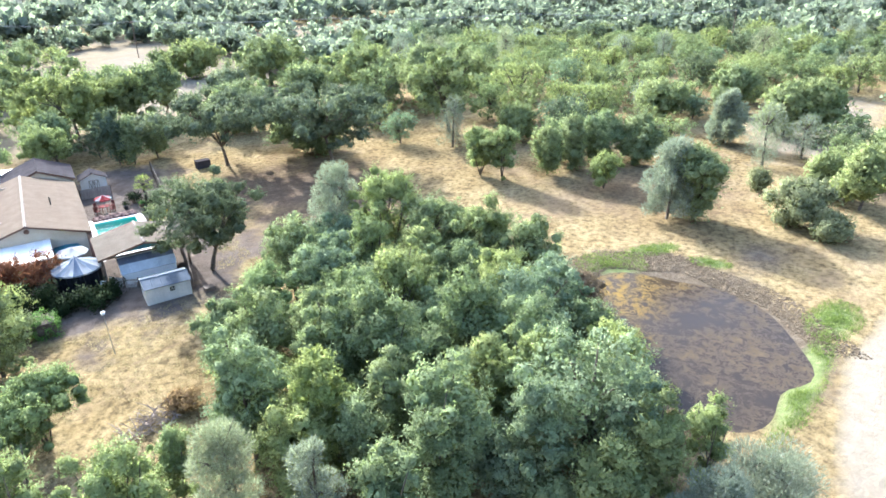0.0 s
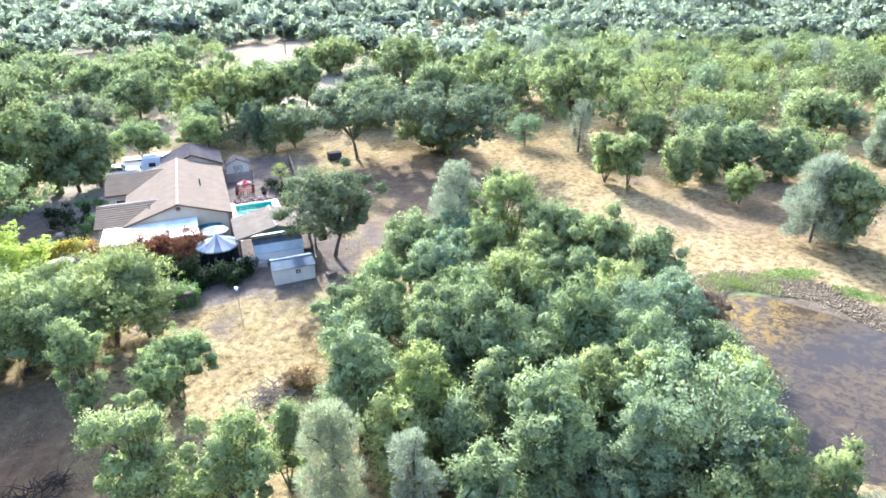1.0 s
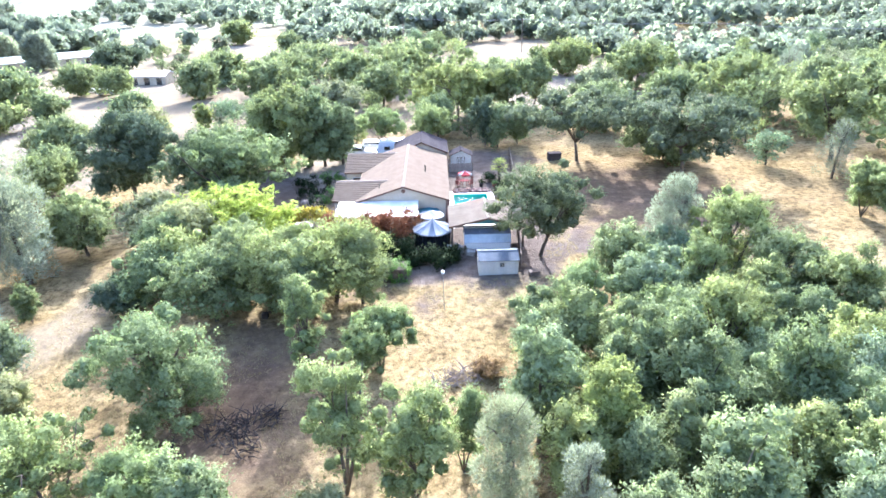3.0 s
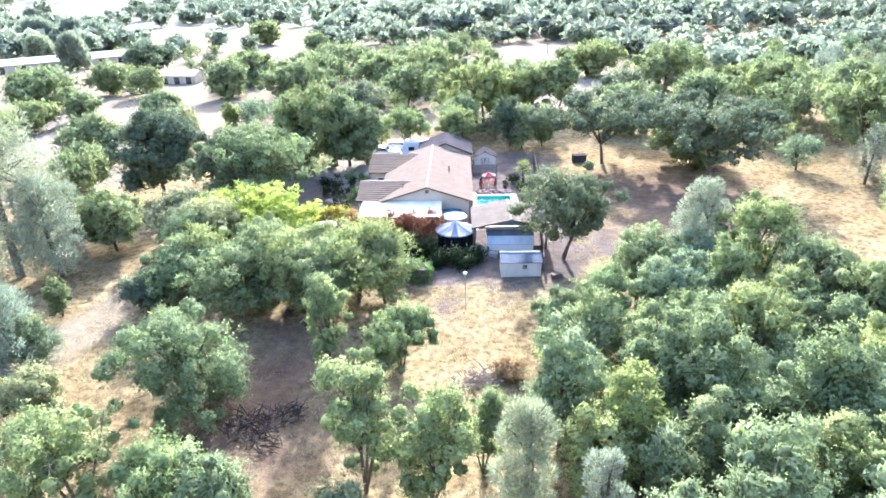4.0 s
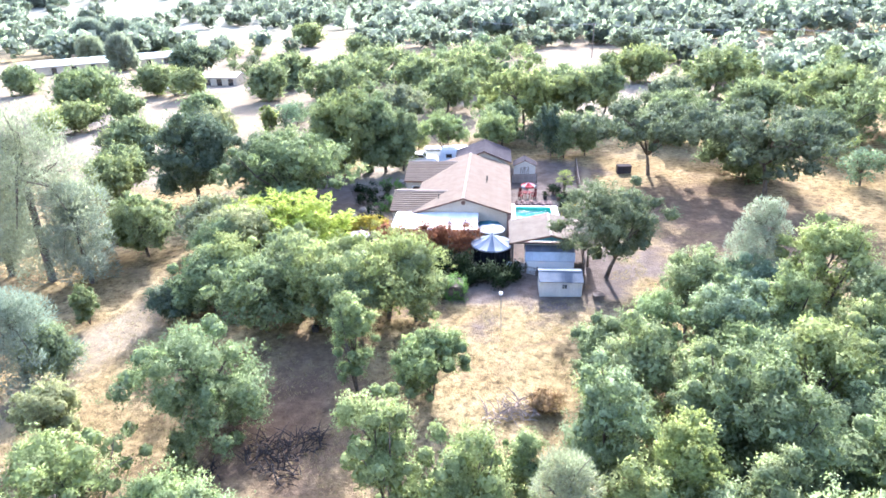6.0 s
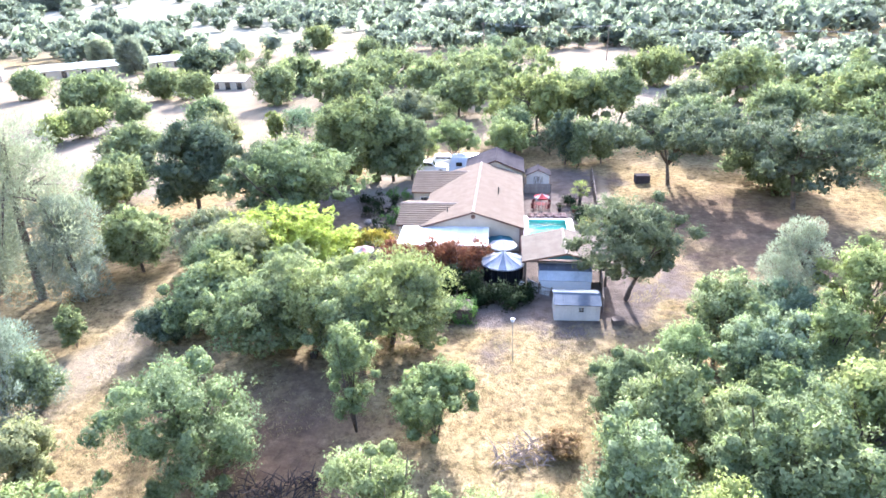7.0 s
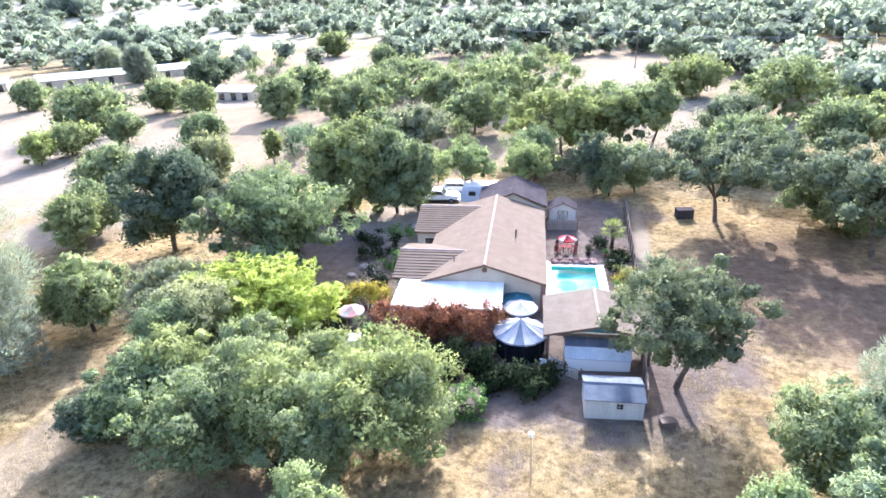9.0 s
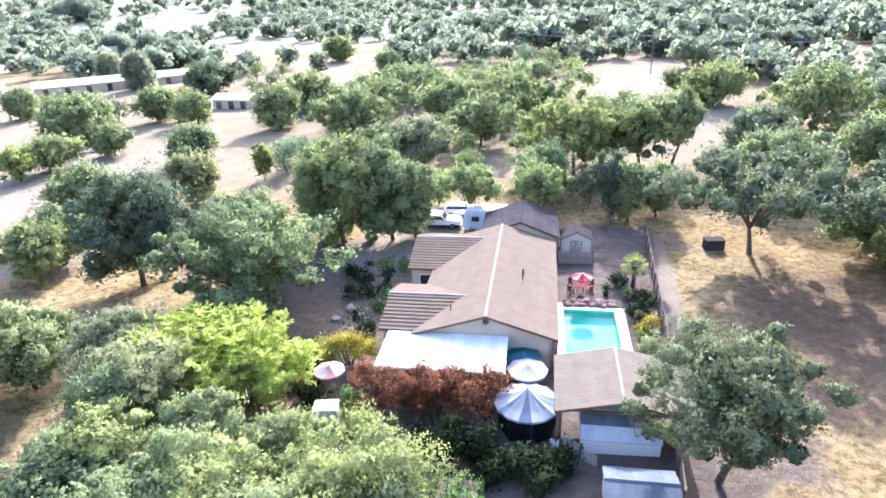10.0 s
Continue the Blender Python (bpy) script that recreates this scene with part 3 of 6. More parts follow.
def crown_mesh(rng, kind, h, r, size, most, low=None):
    centres, radii = lobes_of(rng, kind, h, r, low)
    area = 4 * math.pi * sum(a * a for a in radii)
    if kind == "pine":
        n = int(min(most * 1.9, 14.0 * area / size))
        return array_mesh("crown", *needle_cloud(rng, centres, radii, n, size * 1.7)), centres
    if kind != "pine":
        thin = 0.6 if kind in ("lime", "sapling", "shrub") else 1.0
        need = thin * 0.6 * area / (size * size * 0.3)
        n = int(min(most, need))
        size = size * min(1.25, math.sqrt(need / max(n, 1)))
        leaves = leaf_cloud(rng, centres, radii, n, size, gap=0.3 if kind in ("lime", "sapling") else 0.16)
        core = core_cloud(rng, centres, radii, max(4, int(0.4 * n / len(radii))), 0.62, size=size * 1.8)
        verts, soft = (np.concatenate(p) for p in zip(leaves, core))
    return leaf_mesh("crown", verts, soft), centres


def tree(kind, x, y, h, r, group="", low=None):
    """One tree of its own shape at its place on the plan."""
    COUNT[0] += 1
    rng = np.random.default_rng(COUNT[0])
    near = math.sqrt(x * x + max(0.0, y - 28.0) ** 2 + 320.0)
    size = max(0.115, 0.0037 * near)
    most = 12000 if near < 46 else 8500 if near < 75 else 5500
    if r > (5.2 if near > 60 else 4.6) and near < 110:
        most = int(most * 1.7)
    ob = thing(NAMES[kind], (x, y, float(height(x, y))), WORDS[kind], "shrub" if kind in ("olive", "shrub") else "tree", group)
    me, centres = crown_mesh(rng, kind, h, r, size, most, low)
    part("trunk", wood_of(rng, kind, h, r, centres), BARK, ob, smooth=True)
    shared("crown", me, LEAF[kind], ob)
    STANDING.append((x, y, r))
    return ob


# trees of the yard and the slope before it
tree("dark", 9.9, 57.8, 9.6, 5.8, "yard trees", 0.2)
tree("oak", -18.9, 34.8, 8.6, 5.2, "yard trees", 0.0)
tree("lime", -6.0, 27.3, 10.0, 2.6, "yard trees")
tree("lime", -4.9, 38.8, 5.8, 3.1, "yard trees")
tree("lime", -2.2, 26.1, 8.0, 2.9, "yard trees")
tree("lime", 0.7, 28.6, 6.1, 1.6, "yard trees")
tree("pine", 2.6, 23.6, 9.0, 2.1, "yard trees")
tree("pine", 5.6, 21.0, 8.5, 1.5, "yard trees")
tree("lime", -22.1, 26.2, 7.4, 4.4, "yard trees", 0.06)
tree("lime", -16.4, 24.2, 6.6, 3.0, "yard trees", 0.06)
tree("oak", -12.6, 22.8, 7.0, 2.2, "yard trees", 0.03)
tree("sapling", -18.6, 30.6, 3.7, 1.0, "yard trees")
tree("olive", -6.3, 22.3, 5.5, 1.7, "yard trees")
tree("oak", -9.7, 50.0, 8.5, 5.9, "yard trees", 0.03)
tree("lime", -10.2, 39.4, 8.5, 2.0, "yard trees")
tree("oak", -24.5, 52.7, 7.0, 3.8, "yard trees", 0.03)
tree("oak", -18.3, 50.8, 8.0, 3.6, "yard trees", 0.03)
tree("olive", -31.0, 63.9, 7.0, 4.3, "yard trees")
tree("dark", -28.6, 50.0, 3.5, 2.5, "yard trees")
tree("oak", -38.8, 63.4, 7.4, 4.3, "yard trees")
tree("sapling", -36.3, 48.7, 3.9, 1.5, "yard trees")
tree("pine", -45.7, 57.2, 17.4, 7.2, "yard trees")
tree("pine", -41.2, 56.8, 10.7, 4.1, "yard trees")
tree("pine", -51.2, 58.6, 14.1, 5.2, "yard trees")
tree("pine", -35.5, 39.7, 8.0, 4.1, "yard trees")
tree("oak", -34.0, 40.5, 4.9, 2.1, "yard trees")
tree("olive", -28.7, 33.4, 5.0, 2.4, "yard trees")
tree("olive", -61.7, 100.6, 7.0, 5.6, "yard trees")
tree("oak", -54.4, 86.8, 7.0, 3.7, "yard trees", 0.03)
tree("oak", -19.8, 47.8, 7.5, 4.6, "yard trees", 0.03)
tree("olive", -26.1, 59.2, 7.5, 4.3, "yard trees")
tree("oak", -15.3, 48.8, 8.0, 4.6, "yard trees", 0.03)
tree("oak", -25.8, 51.1, 6.5, 4.3, "yard trees", 0.03)
tree("oak", -7.3, 49.7, 7.5, 3.2, "yard trees", 0.03)
tree("oak", -12.4, 47.4, 7.5, 3.9, "yard trees", 0.03)
tree("olive", -29.4, 60.6, 6.0, 3.2, "yard trees")
tree("oak", -19.7, 54.8, 7.0, 3.0, "yard trees", 0.03)
tree("oak", -14.7, 54.5, 6.5, 2.6, "yard trees", 0.03)
tree("oak", -26.7, 57.2, 7.0, 3.3, "yard trees", 0.03)
# oaks left of the house
tree("oak", -26.1, 75.3, 11.3, 8.5, "oaks beside the house", 0.06)
tree("dark", -41.2, 81.4, 12.4, 6.8, "oaks beside the house")
tree("oak", -58.5, 96.5, 9.1, 4.4, "oaks beside the house")
tree("oak", -88.6, 127.5, 6.3, 4.2, "oaks beside the house")
tree("dark", -29.6, 80.1, 10.0, 6.6, "oaks beside the house")
tree("olive", -49.9, 108.0, 8.0, 4.4, "oaks beside the house")
tree("oak", -30.3, 83.9, 10.0, 4.7, "oaks beside the house")
# trees behind the house and along the field
tree("oak", -23.1, 93.3, 13.0, 5.9, "trees behind the house", 0.04)
tree("oak", -17.5, 94.2, 10.5, 4.5, "trees behind the house", 0.04)
tree("lime", -8.6, 99.7, 7.5, 3.8, "trees behind the house", 0.42)
tree("lime", -1.1, 100.5, 7.4, 4.2, "trees behind the house", 0.3)
tree("oak", 4.1, 120.2, 11.9, 10.3, "trees behind the house", 0.2)
tree("oak", 13.8, 122.8, 11.6, 6.4, "trees behind the house", 0.2)
tree("dark", 7.8, 101.9, 8.0, 2.5, "trees behind the house")
tree("oak", 13.1, 101.9, 7.0, 2.4, "trees behind the house")
tree("oak", -5.1, 180.4, 10.0, 14.1, "trees behind the house")
tree("oak", -21.4, 164.5, 9.0, 7.5, "trees behind the house")
tree("oak", -39.9, 168.1, 9.5, 10.8, "trees behind the house")
tree("oak", -35.7, 191.4, 9.0, 11.5, "trees behind the house")
tree("olive", -21.1, 125.7, 8.0, 6.3, "trees behind the house")
tree("dark", 20.6, 91.0, 11.0, 10.3, "trees behind the house", 0.3)
tree("oak", 33.1, 89.7, 5.8, 6.4, "trees behind the house")
tree("dark", 32.8, 81.1, 11.2, 10.8, "trees behind the house", 0.3)
tree("olive", 31.6, 129.7, 8.0, 5.6, "trees behind the house")
tree("oak", 35.8, 173.2, 8.7, 7.4, "trees behind the house")
tree("sapling", 30.7, 189.1, 5.7, 3.1, "trees behind the house")
tree("oak", 47.0, 148.4, 11.0, 9.9, "trees behind the house")
tree("oak", 44.4, 118.6, 8.7, 5.4, "trees behind the house")
tree("oak", 56.4, 115.5, 11.0, 10.0, "trees behind the house")
tree("oak", 63.9, 106.8, 11.0, 5.6, "trees behind the house")
tree("oak", -25.6, 94.6, 12.0, 4.2, "trees behind the house", 0.04)
tree("oak", -19.7, 94.7, 12.5, 4.7, "trees behind the house", 0.04)
tree("oak", -14.8, 94.6, 9.5, 3.5, "trees behind the house", 0.04)
tree("oak", -38.9, 151.3, 9.0, 8.3, "trees behind the house")
tree("oak", -11.6, 139.4, 10.0, 8.4, "trees behind the house")
tree("oak", 0.1, 108.7, 8.0, 4.9, "trees behind the house")
tree("oak", 9.7, 100.6, 7.5, 2.1, "trees behind the house")
tree("oak", 28.1, 109.5, 9.0, 7.1, "trees behind the house")
tree("oak", -99.4, 149.5, 10.7, 10.0, "trees behind the house")
tree("oak", -83.4, 137.4, 6.4, 4.0, "trees behind the house")
tree("oak", -94.5, 171.2, 8.4, 4.7, "trees behind the house")
tree("oak", -82.4, 167.7, 7.3, 4.8, "trees behind the house")
tree("oak", -62.9, 130.8, 6.6, 4.5, "trees behind the house")
tree("sapling", -44.3, 119.5, 6.3, 2.0, "trees behind the house")
tree("oak", -59.1, 160.1, 9.4, 5.5, "trees behind the house")
tree("oak", -141.0, 180.6, 7.8, 4.6, "trees behind the house")
tree("oak", -88.1, 296.7, 9.5, 7.3, "trees behind the house")
tree("oak", -54.1, 248.0, 7.2, 4.8, "trees behind the house")
tree("dark", -104.3, 215.8, 9.0, 9.2, "trees behind the house")
tree("oak", -59.8, 182.3, 9.0, 8.7, "trees behind the house")
tree("oak", -54.0, 82.5, 7.0, 4.0, "trees behind the house")
tree("lime", -89.3, 119.9, 6.0, 3.4, "trees behind the house")
tree("pine", -397.0, 550.7, 15.0, 17.8, "trees behind the house")
tree("pine", -193.1, 299.8, 13.0, 9.2, "trees behind the house")
tree("pine", -180.3, 304.9, 13.0, 7.8, "trees behind the house")
tree("pine", -139.2, 232.8, 12.0, 5.3, "trees behind the house")
tree("pine", -159.7, 285.8, 12.0, 6.5, "trees behind the house")
tree("pine", -163.8, 251.6, 10.0, 5.2, "trees behind the house")
tree("oak", 8.8, 126.6, 11.0, 6.3, "trees behind the house")
tree("oak", -8.2, 165.0, 10.0, 8.1, "trees behind the house")
tree("oak", 19.1, 125.7, 11.3, 4.2, "trees behind the house", 0.25)
# trees beyond the pond
tree("oak", 55.6, 85.7, 13.3, 8.7, "trees beyond the pond", 0.2)
tree("lime", 46.6, 64.6, 6.9, 2.8, "trees beyond the pond")
tree("lime", 47.4, 61.0, 7.5, 2.3, "trees beyond the pond")
tree("oak", 53.4, 59.1, 6.2, 2.2, "trees beyond the pond")
tree("oak", 57.5, 58.8, 7.7, 2.0, "trees beyond the pond")
tree("lime", 55.5, 51.1, 4.8, 2.1, "trees beyond the pond")
tree("oak", 63.3, 59.5, 6.8, 3.9, "trees beyond the pond")
tree("oak", 66.5, 55.3, 6.6, 3.7, "trees beyond the pond")
tree("oak", 61.0, 74.6, 5.5, 3.3, "trees beyond the pond")
tree("oak", 86.5, 69.1, 6.7, 4.6, "trees beyond the pond")
tree("pine", 53.6, 40.1, 8.6, 3.3, "trees beyond the pond")
tree("oak", 55.7, 38.4, 8.8, 3.7, "trees beyond the pond")
tree("pine", 83.2, 54.0, 7.8, 2.7, "trees beyond the pond")
tree("oak", 92.9, 50.7, 8.9, 4.6, "trees beyond the pond")
tree("oak", 95.1, 48.0, 9.0, 5.0, "trees beyond the pond")
tree("olive", 68.8, 39.3, 2.9, 1.2, "trees beyond the pond")
tree("olive", 62.9, 31.0, 5.4, 3.2, "trees beyond the pond")
tree("olive", 61.7, 27.5, 3.0, 2.5, "trees beyond the pond")
tree("oak", 73.0, 33.6, 5.3, 2.9, "trees beyond the pond")
tree("oak", 71.6, 29.2, 7.8, 3.6, "trees beyond the pond")
tree("oak", 88.4, 34.4, 5.4, 3.5, "trees beyond the pond")
tree("oak", 100.5, 65.0, 8.2, 4.0, "trees beyond the pond")
# the grove before the pond
tree("pine", 20.4, 51.0, 10.5, 2.9, "trees of the grove")
tree("lime", 24.1, 48.4, 10.0, 3.7, "trees of the grove")
tree("lime", 19.3, 43.0, 9.0, 2.4, "trees of the grove")
tree("oak", 26.0, 43.9, 8.5, 3.5, "trees of the grove")
tree("oak", 28.9, 39.6, 8.5, 3.2, "trees of the grove")
tree("oak", 29.7, 34.9, 8.5, 2.7, "trees of the grove")
tree("oak", 14.6, 48.1, 8.0, 3.2, "trees of the grove")
tree("blue", 13.8, 41.4, 8.0, 2.6, "trees of the grove")
tree("blue", 15.7, 41.0, 8.5, 2.3, "trees of the grove")
tree("lime", 10.1, 40.5, 8.0, 2.4, "trees of the grove")
tree("oak", 8.2, 36.1, 8.5, 3.0, "trees of the grove")
tree("oak", 6.7, 40.6, 6.0, 2.2, "trees of the grove")
tree("oak", 18.4, 35.8, 9.0, 3.7, "trees of the grove")
tree("oak", 13.5, 31.6, 10.0, 3.5, "trees of the grove")
tree("oak", 19.2, 28.3, 9.5, 3.2, "trees of the grove")
tree("blue", 24.5, 27.7, 9.0, 3.8, "trees of the grove")
tree("oak", 24.2, 31.4, 9.0, 2.9, "trees of the grove")
tree("blue", 5.3, 30.0, 9.5, 2.9, "trees of the grove")
tree("oak", 10.7, 31.0, 9.5, 2.6, "trees of the grove")
tree("lime", 8.3, 26.2, 9.5, 2.1, "trees of the grove")
tree("oak", 13.6, 28.9, 10.0, 3.0, "trees of the grove")
tree("blue", 20.6, 24.7, 9.0, 3.0, "trees of the grove")
tree("oak", 11.4, 24.9, 9.0, 1.6, "trees of the grove")
tree("lime", 18.3, 21.9, 9.0, 2.4, "trees of the grove")
tree("oak", 16.1, 22.9, 9.0, 1.6, "trees of the grove")
tree("blue", 12.6, 20.8, 10.5, 2.9, "trees of the grove")
tree("oak", 6.4, 24.7, 8.0, 2.4, "trees of the grove")
tree("oak", 9.2, 23.1, 8.0, 1.8, "trees of the grove")
tree("blue", 19.3, 18.6, 11.0, 4.6, "trees of the grove")
tree("blue", 20.7, 16.4, 9.0, 2.2, "trees of the grove")
tree("oak", 20.0, 14.4, 8.5, 1.8, "trees of the grove")
tree("lime", 23.2, 13.6, 7.5, 1.3, "trees of the grove")
tree("oak", 17.3, 14.4, 7.0, 2.2, "trees of the grove")
tree("pine", 23.4, 10.4, 6.5, 3.4, "trees of the grove")
tree("pine", 20.1, 10.8, 7.0, 2.1, "trees of the grove")
tree("oak", 8.0, 18.0, 9.5, 1.8, "trees of the grove")
tree("oak", 11.2, 19.1, 10.0, 1.7, "trees of the grove")
tree("blue", 15.9, 17.8, 9.0, 1.7, "trees of the grove")
tree("shrub", 31.7, 30.9, 4.5, 2.2, "trees of the grove")
tree("oak", 27.4, 27.8, 6.0, 2.0, "trees of the grove")
tree("shrub", 2.9, 38.4, 1.2, 1.3, "trees of the grove")


# lower trees that close the grove's canopy
rng = np.random.default_rng(21)
filled = 0
for turn in range(2000):
    x, y = rng.uniform(4, 31), rng.uniform(15, 51)
    inside = y < 29 + 1.45 * (x - 3) and y > 33 - 1.7 * (x - 4) and y < 78 - 1.22 * x and x < 24 + (y - 14) * 0.26
    if filled >= 34 or not inside or any(math.hypot(x - a, y - b) < 0.5 * (c + 2.0) for a, b, c in STANDING):
        continue
    filled += 1
    tree(("oak", "oak", "blue", "lime")[filled % 4], x, y, rng.uniform(5.0, 7.8), rng.uniform(1.8, 2.6), "trees of the grove")


# ---- the woods between the house and the far hills: trees from shared meshes ----
MODELS = []
for k, (kind, h, r) in enumerate((("oak", 9.0, 5.6), ("oak", 8.0, 4.8), ("oak", 10.0, 6.4), ("dark", 9.0, 5.6), ("blue", 9.0, 5.0), ("blue", 7.5, 4.4), ("oak", 9.5, 4.8), ("pine", 11.0, 4.0))):
    rng = np.random.default_rng(900 + k)
    me, centres = crown_mesh(rng, kind, h, r, 0.21, 2700, 0.03)
    bm = wood_of(rng, kind, h, r, centres)
    wood = bpy.data.meshes.new("trunk")
    bm.to_mesh(wood)
    bm.free()
    MODELS.append((kind, me, wood, r, "valley_oak_tree" if k in (1, 6) else NAMES[kind]))

CLEARINGS = ((28, 185, 23, 62), (31, 140, 17, 24), (-60, 92, 14, 16), (-84, 132, 34, 24), (-80, 184, 32, 12), (-62, 240, 17, 34), (-112, 330, 22, 40), (-3, 76, 20, 30), (104, 53, 28, 12), (37, 25, 26, 24), (-158, 236, 40, 18), (-138, 212, 36, 16), (45, 66, 9, 14), (56, 49, 8, 7), (66, 42, 11, 7), (-38, 50, 18, 25), (0, 20, 42, 52), (-138, 165, 28, 20), (-110, 150, 26, 22), (-88, 300, 22, 32), (78, 182, 8, 11), (14, 84, 14, 12), (50, 45, 12, 10), (20, 74, 13, 15), (-62, 66, 8, 10))


def clear_of(x, y):
    return any(((x - cx) / rx) ** 2 + ((y - cy) / ry) ** 2 < 1 for cx, cy, rx, ry in CLEARINGS)


def in_view(x, y, margin=0.0):
    a = math.degrees(math.atan2(x, y + 6))
    return -50 - margin < a < 74 + margin


rng = np.random.default_rng(7)
placed = 0
for turn in range(16000):
    x, y = rng.uniform(-170, 190), rng.uniform(28, 215)
    d = math.hypot(x, y)
    # the country before and behind the house is open; the woods stand beyond the pond and on the far left
    opened = x < max(44, 0.5 * y - 6) and (x > -42 - 0.62 * y or y > 150)
    if placed >= 270 or d > 205 or opened or not in_view(x, y) or clear_of(x, y):
        continue
    k = rng.choice(8, p=(0.2, 0.16, 0.15, 0.13, 0.1, 0.1, 0.11, 0.05))
    kind, me, wood, r0, called = MODELS[k]
    s = rng.uniform(0.55, 1.05) * (0.8 + 0.2 * min(1.0, d / 130))
    if any(math.hypot(x - a, y - b) < 0.6 * (c + r0 * s) for a, b, c in STANDING):
        continue
    placed += 1
    STANDING.append((x, y, r0 * s))
    ob = thing(called, (x, y, float(height(x, y))), WORDS[kind] if kind != "dark" else "dark green oak with dense foliage in the open woods", "tree", "woods round the property", rng.uniform(0, 360), (s, s, s * rng.uniform(0.85, 1.1)))
    shared("trunk", wood, BARK, ob)
    shared("crown", me, LEAF[kind], ob)

# smaller trees and bushes scattered over the open country behind the house
rng = np.random.default_rng(19)
placed = 0
for turn in range(6000):
    x, y = rng.uniform(-150, 62), rng.uniform(104, 262)
    if placed >= 80 or not in_view(x, y) or clear_of(x, y):
        continue
    kind, me, wood, r0, called = MODELS[(0, 1, 6, 4, 5, 0, 3)[rng.integers(7)]]
    s = rng.uniform(0.38, 0.8)
    if any(math.hypot(x - a, y - b) < 0.62 * (c + r0 * s) for a, b, c in STANDING):
        continue
    placed += 1
    STANDING.append((x, y, r0 * s))
    ob = thing(called, (x, y, float(height(x, y))), WORDS[kind] if kind != "dark" else "dark green oak with dense foliage in the open woods", "tree", "woods round the property", rng.uniform(0, 360), (s, s, s * rng.uniform(0.85, 1.1)))
    shared("trunk", wood, BARK, ob)
    shared("crown", me, LEAF[kind], ob)

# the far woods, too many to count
PATCHES = []
for k in range(8):
    r2 = np.random.default_rng(50 + k)
    centres, radii = lobes_of(r2, "oak", 7.5 + 0.3 * k, 4.0 + 0.15 * k)
    fine = leaf_cloud(r2, centres, np.array(radii) * 1.05, 380, 0.52, 0.8, 0.9, 0.5, 0.7, 0.05, 0.9, 0.6, 0.5)
    heart = core_cloud(r2, centres, radii, 5, 0.7, 0.9)
    pick = r2.choice(len(radii), 11, replace=False)
    lumps = core_cloud(r2, np.array(centres)[pick], np.array(radii)[pick] * 1.55, 17, 0.85, 0.72)
    loose = leaf_cloud(r2, centres, np.array(radii) * 1.1, 60, 0.8, 0.8, 0.9, 0.5, 0.8, 0.0, 1.2, 0.6, 0.5)
    PATCHES.append(tuple(tuple(np.concatenate(p) for p in zip(*two)) for two in ((fine, heart), (lumps, loose))))
all_leaves, all_soft = [], []
cells = 0
for turn in range(26000):
    d = 175 + 1000 * rng.random() ** 1.5
    a = radians(rng.uniform(-52, 76))
    x, y = d * math.sin(a), d * math.cos(a) - 6
    if clear_of(x, y) or (x < 40 and y < 255) or (x < 30 and d < 520 and rng.random() < 0.3) or (d < 205 and any(math.hypot(x - p, y - q) < 0.6 * (c + 4) for p, q, c in STANDING)):
        continue
    gap = math.sin(x / 47 + 2 * math.sin(y / 71)) + math.sin(y / 39 + 1.7 * math.sin(x / 88))
    if gap > (1.15 if x < 30 else 1.6) or (d > 800 and gap > 0.9):
        continue
    if cells >= 4000:
        break
    cells += 1
    s = rng.uniform(0.65, 1.25) if d < 300 else rng.uniform(0.8, 1.6)
    t = rng.uniform(0, 6.28)
    m = np.array([[math.cos(t), -math.sin(t), 0], [math.sin(t), math.cos(t), 0], [0, 0, rng.uniform(0.8, 1.05)]]) * s
    keep, soft = PATCHES[rng.integers(8)][0 if d < 285 else 1]
    all_leaves.append(keep @ m.T + (x, y, float(height(x, y))))
    soft = soft * 0.45 + (0, 0, 0.7)
    all_soft.append(soft / np.linalg.norm(soft, axis=1)[:, None])
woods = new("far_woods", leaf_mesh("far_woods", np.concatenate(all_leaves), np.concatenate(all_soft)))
# the leaf colour carries the haze of distance
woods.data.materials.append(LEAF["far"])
tagged(woods, "oak woodland covering the far hills, with haze tinted into its leaves", "woods", kind="stuff")


# ---- house ----
def slope(roof, eave0, eave1, ridge0, ridge1, pitch_step=0.4, material=None, rise=0.09):
    """Tile courses over one roof slope, from the eave up to the ridge."""
    e0, e1, r0, r1 = (Vector(p) for p in (eave0, eave1, ridge0, ridge1))
    n = max(2, round((r0 - e0).length / pitch_step))
    up = (e1 - e0).cross(r0 - e0).normalized()
    up = up if up.z > 0 else -up
    for k in range(n):
        f, g = k / n, min(1.0, (k + 1.25) / n)
        a, b, c, d = e0.lerp(r0, f), e1.lerp(r1, f), e1.lerp(r1, g), e0.lerp(r0, g)
        bm = bmesh.new()
        hexa(bm, [a + up * 0.004, b + up * 0.004, c + up * 0.004, d + up * 0.004, a + up * rise, b + up * rise, c + up * 0.022, d + up * 0.022])
        part("tile_course", bm, material or TILE, roof)


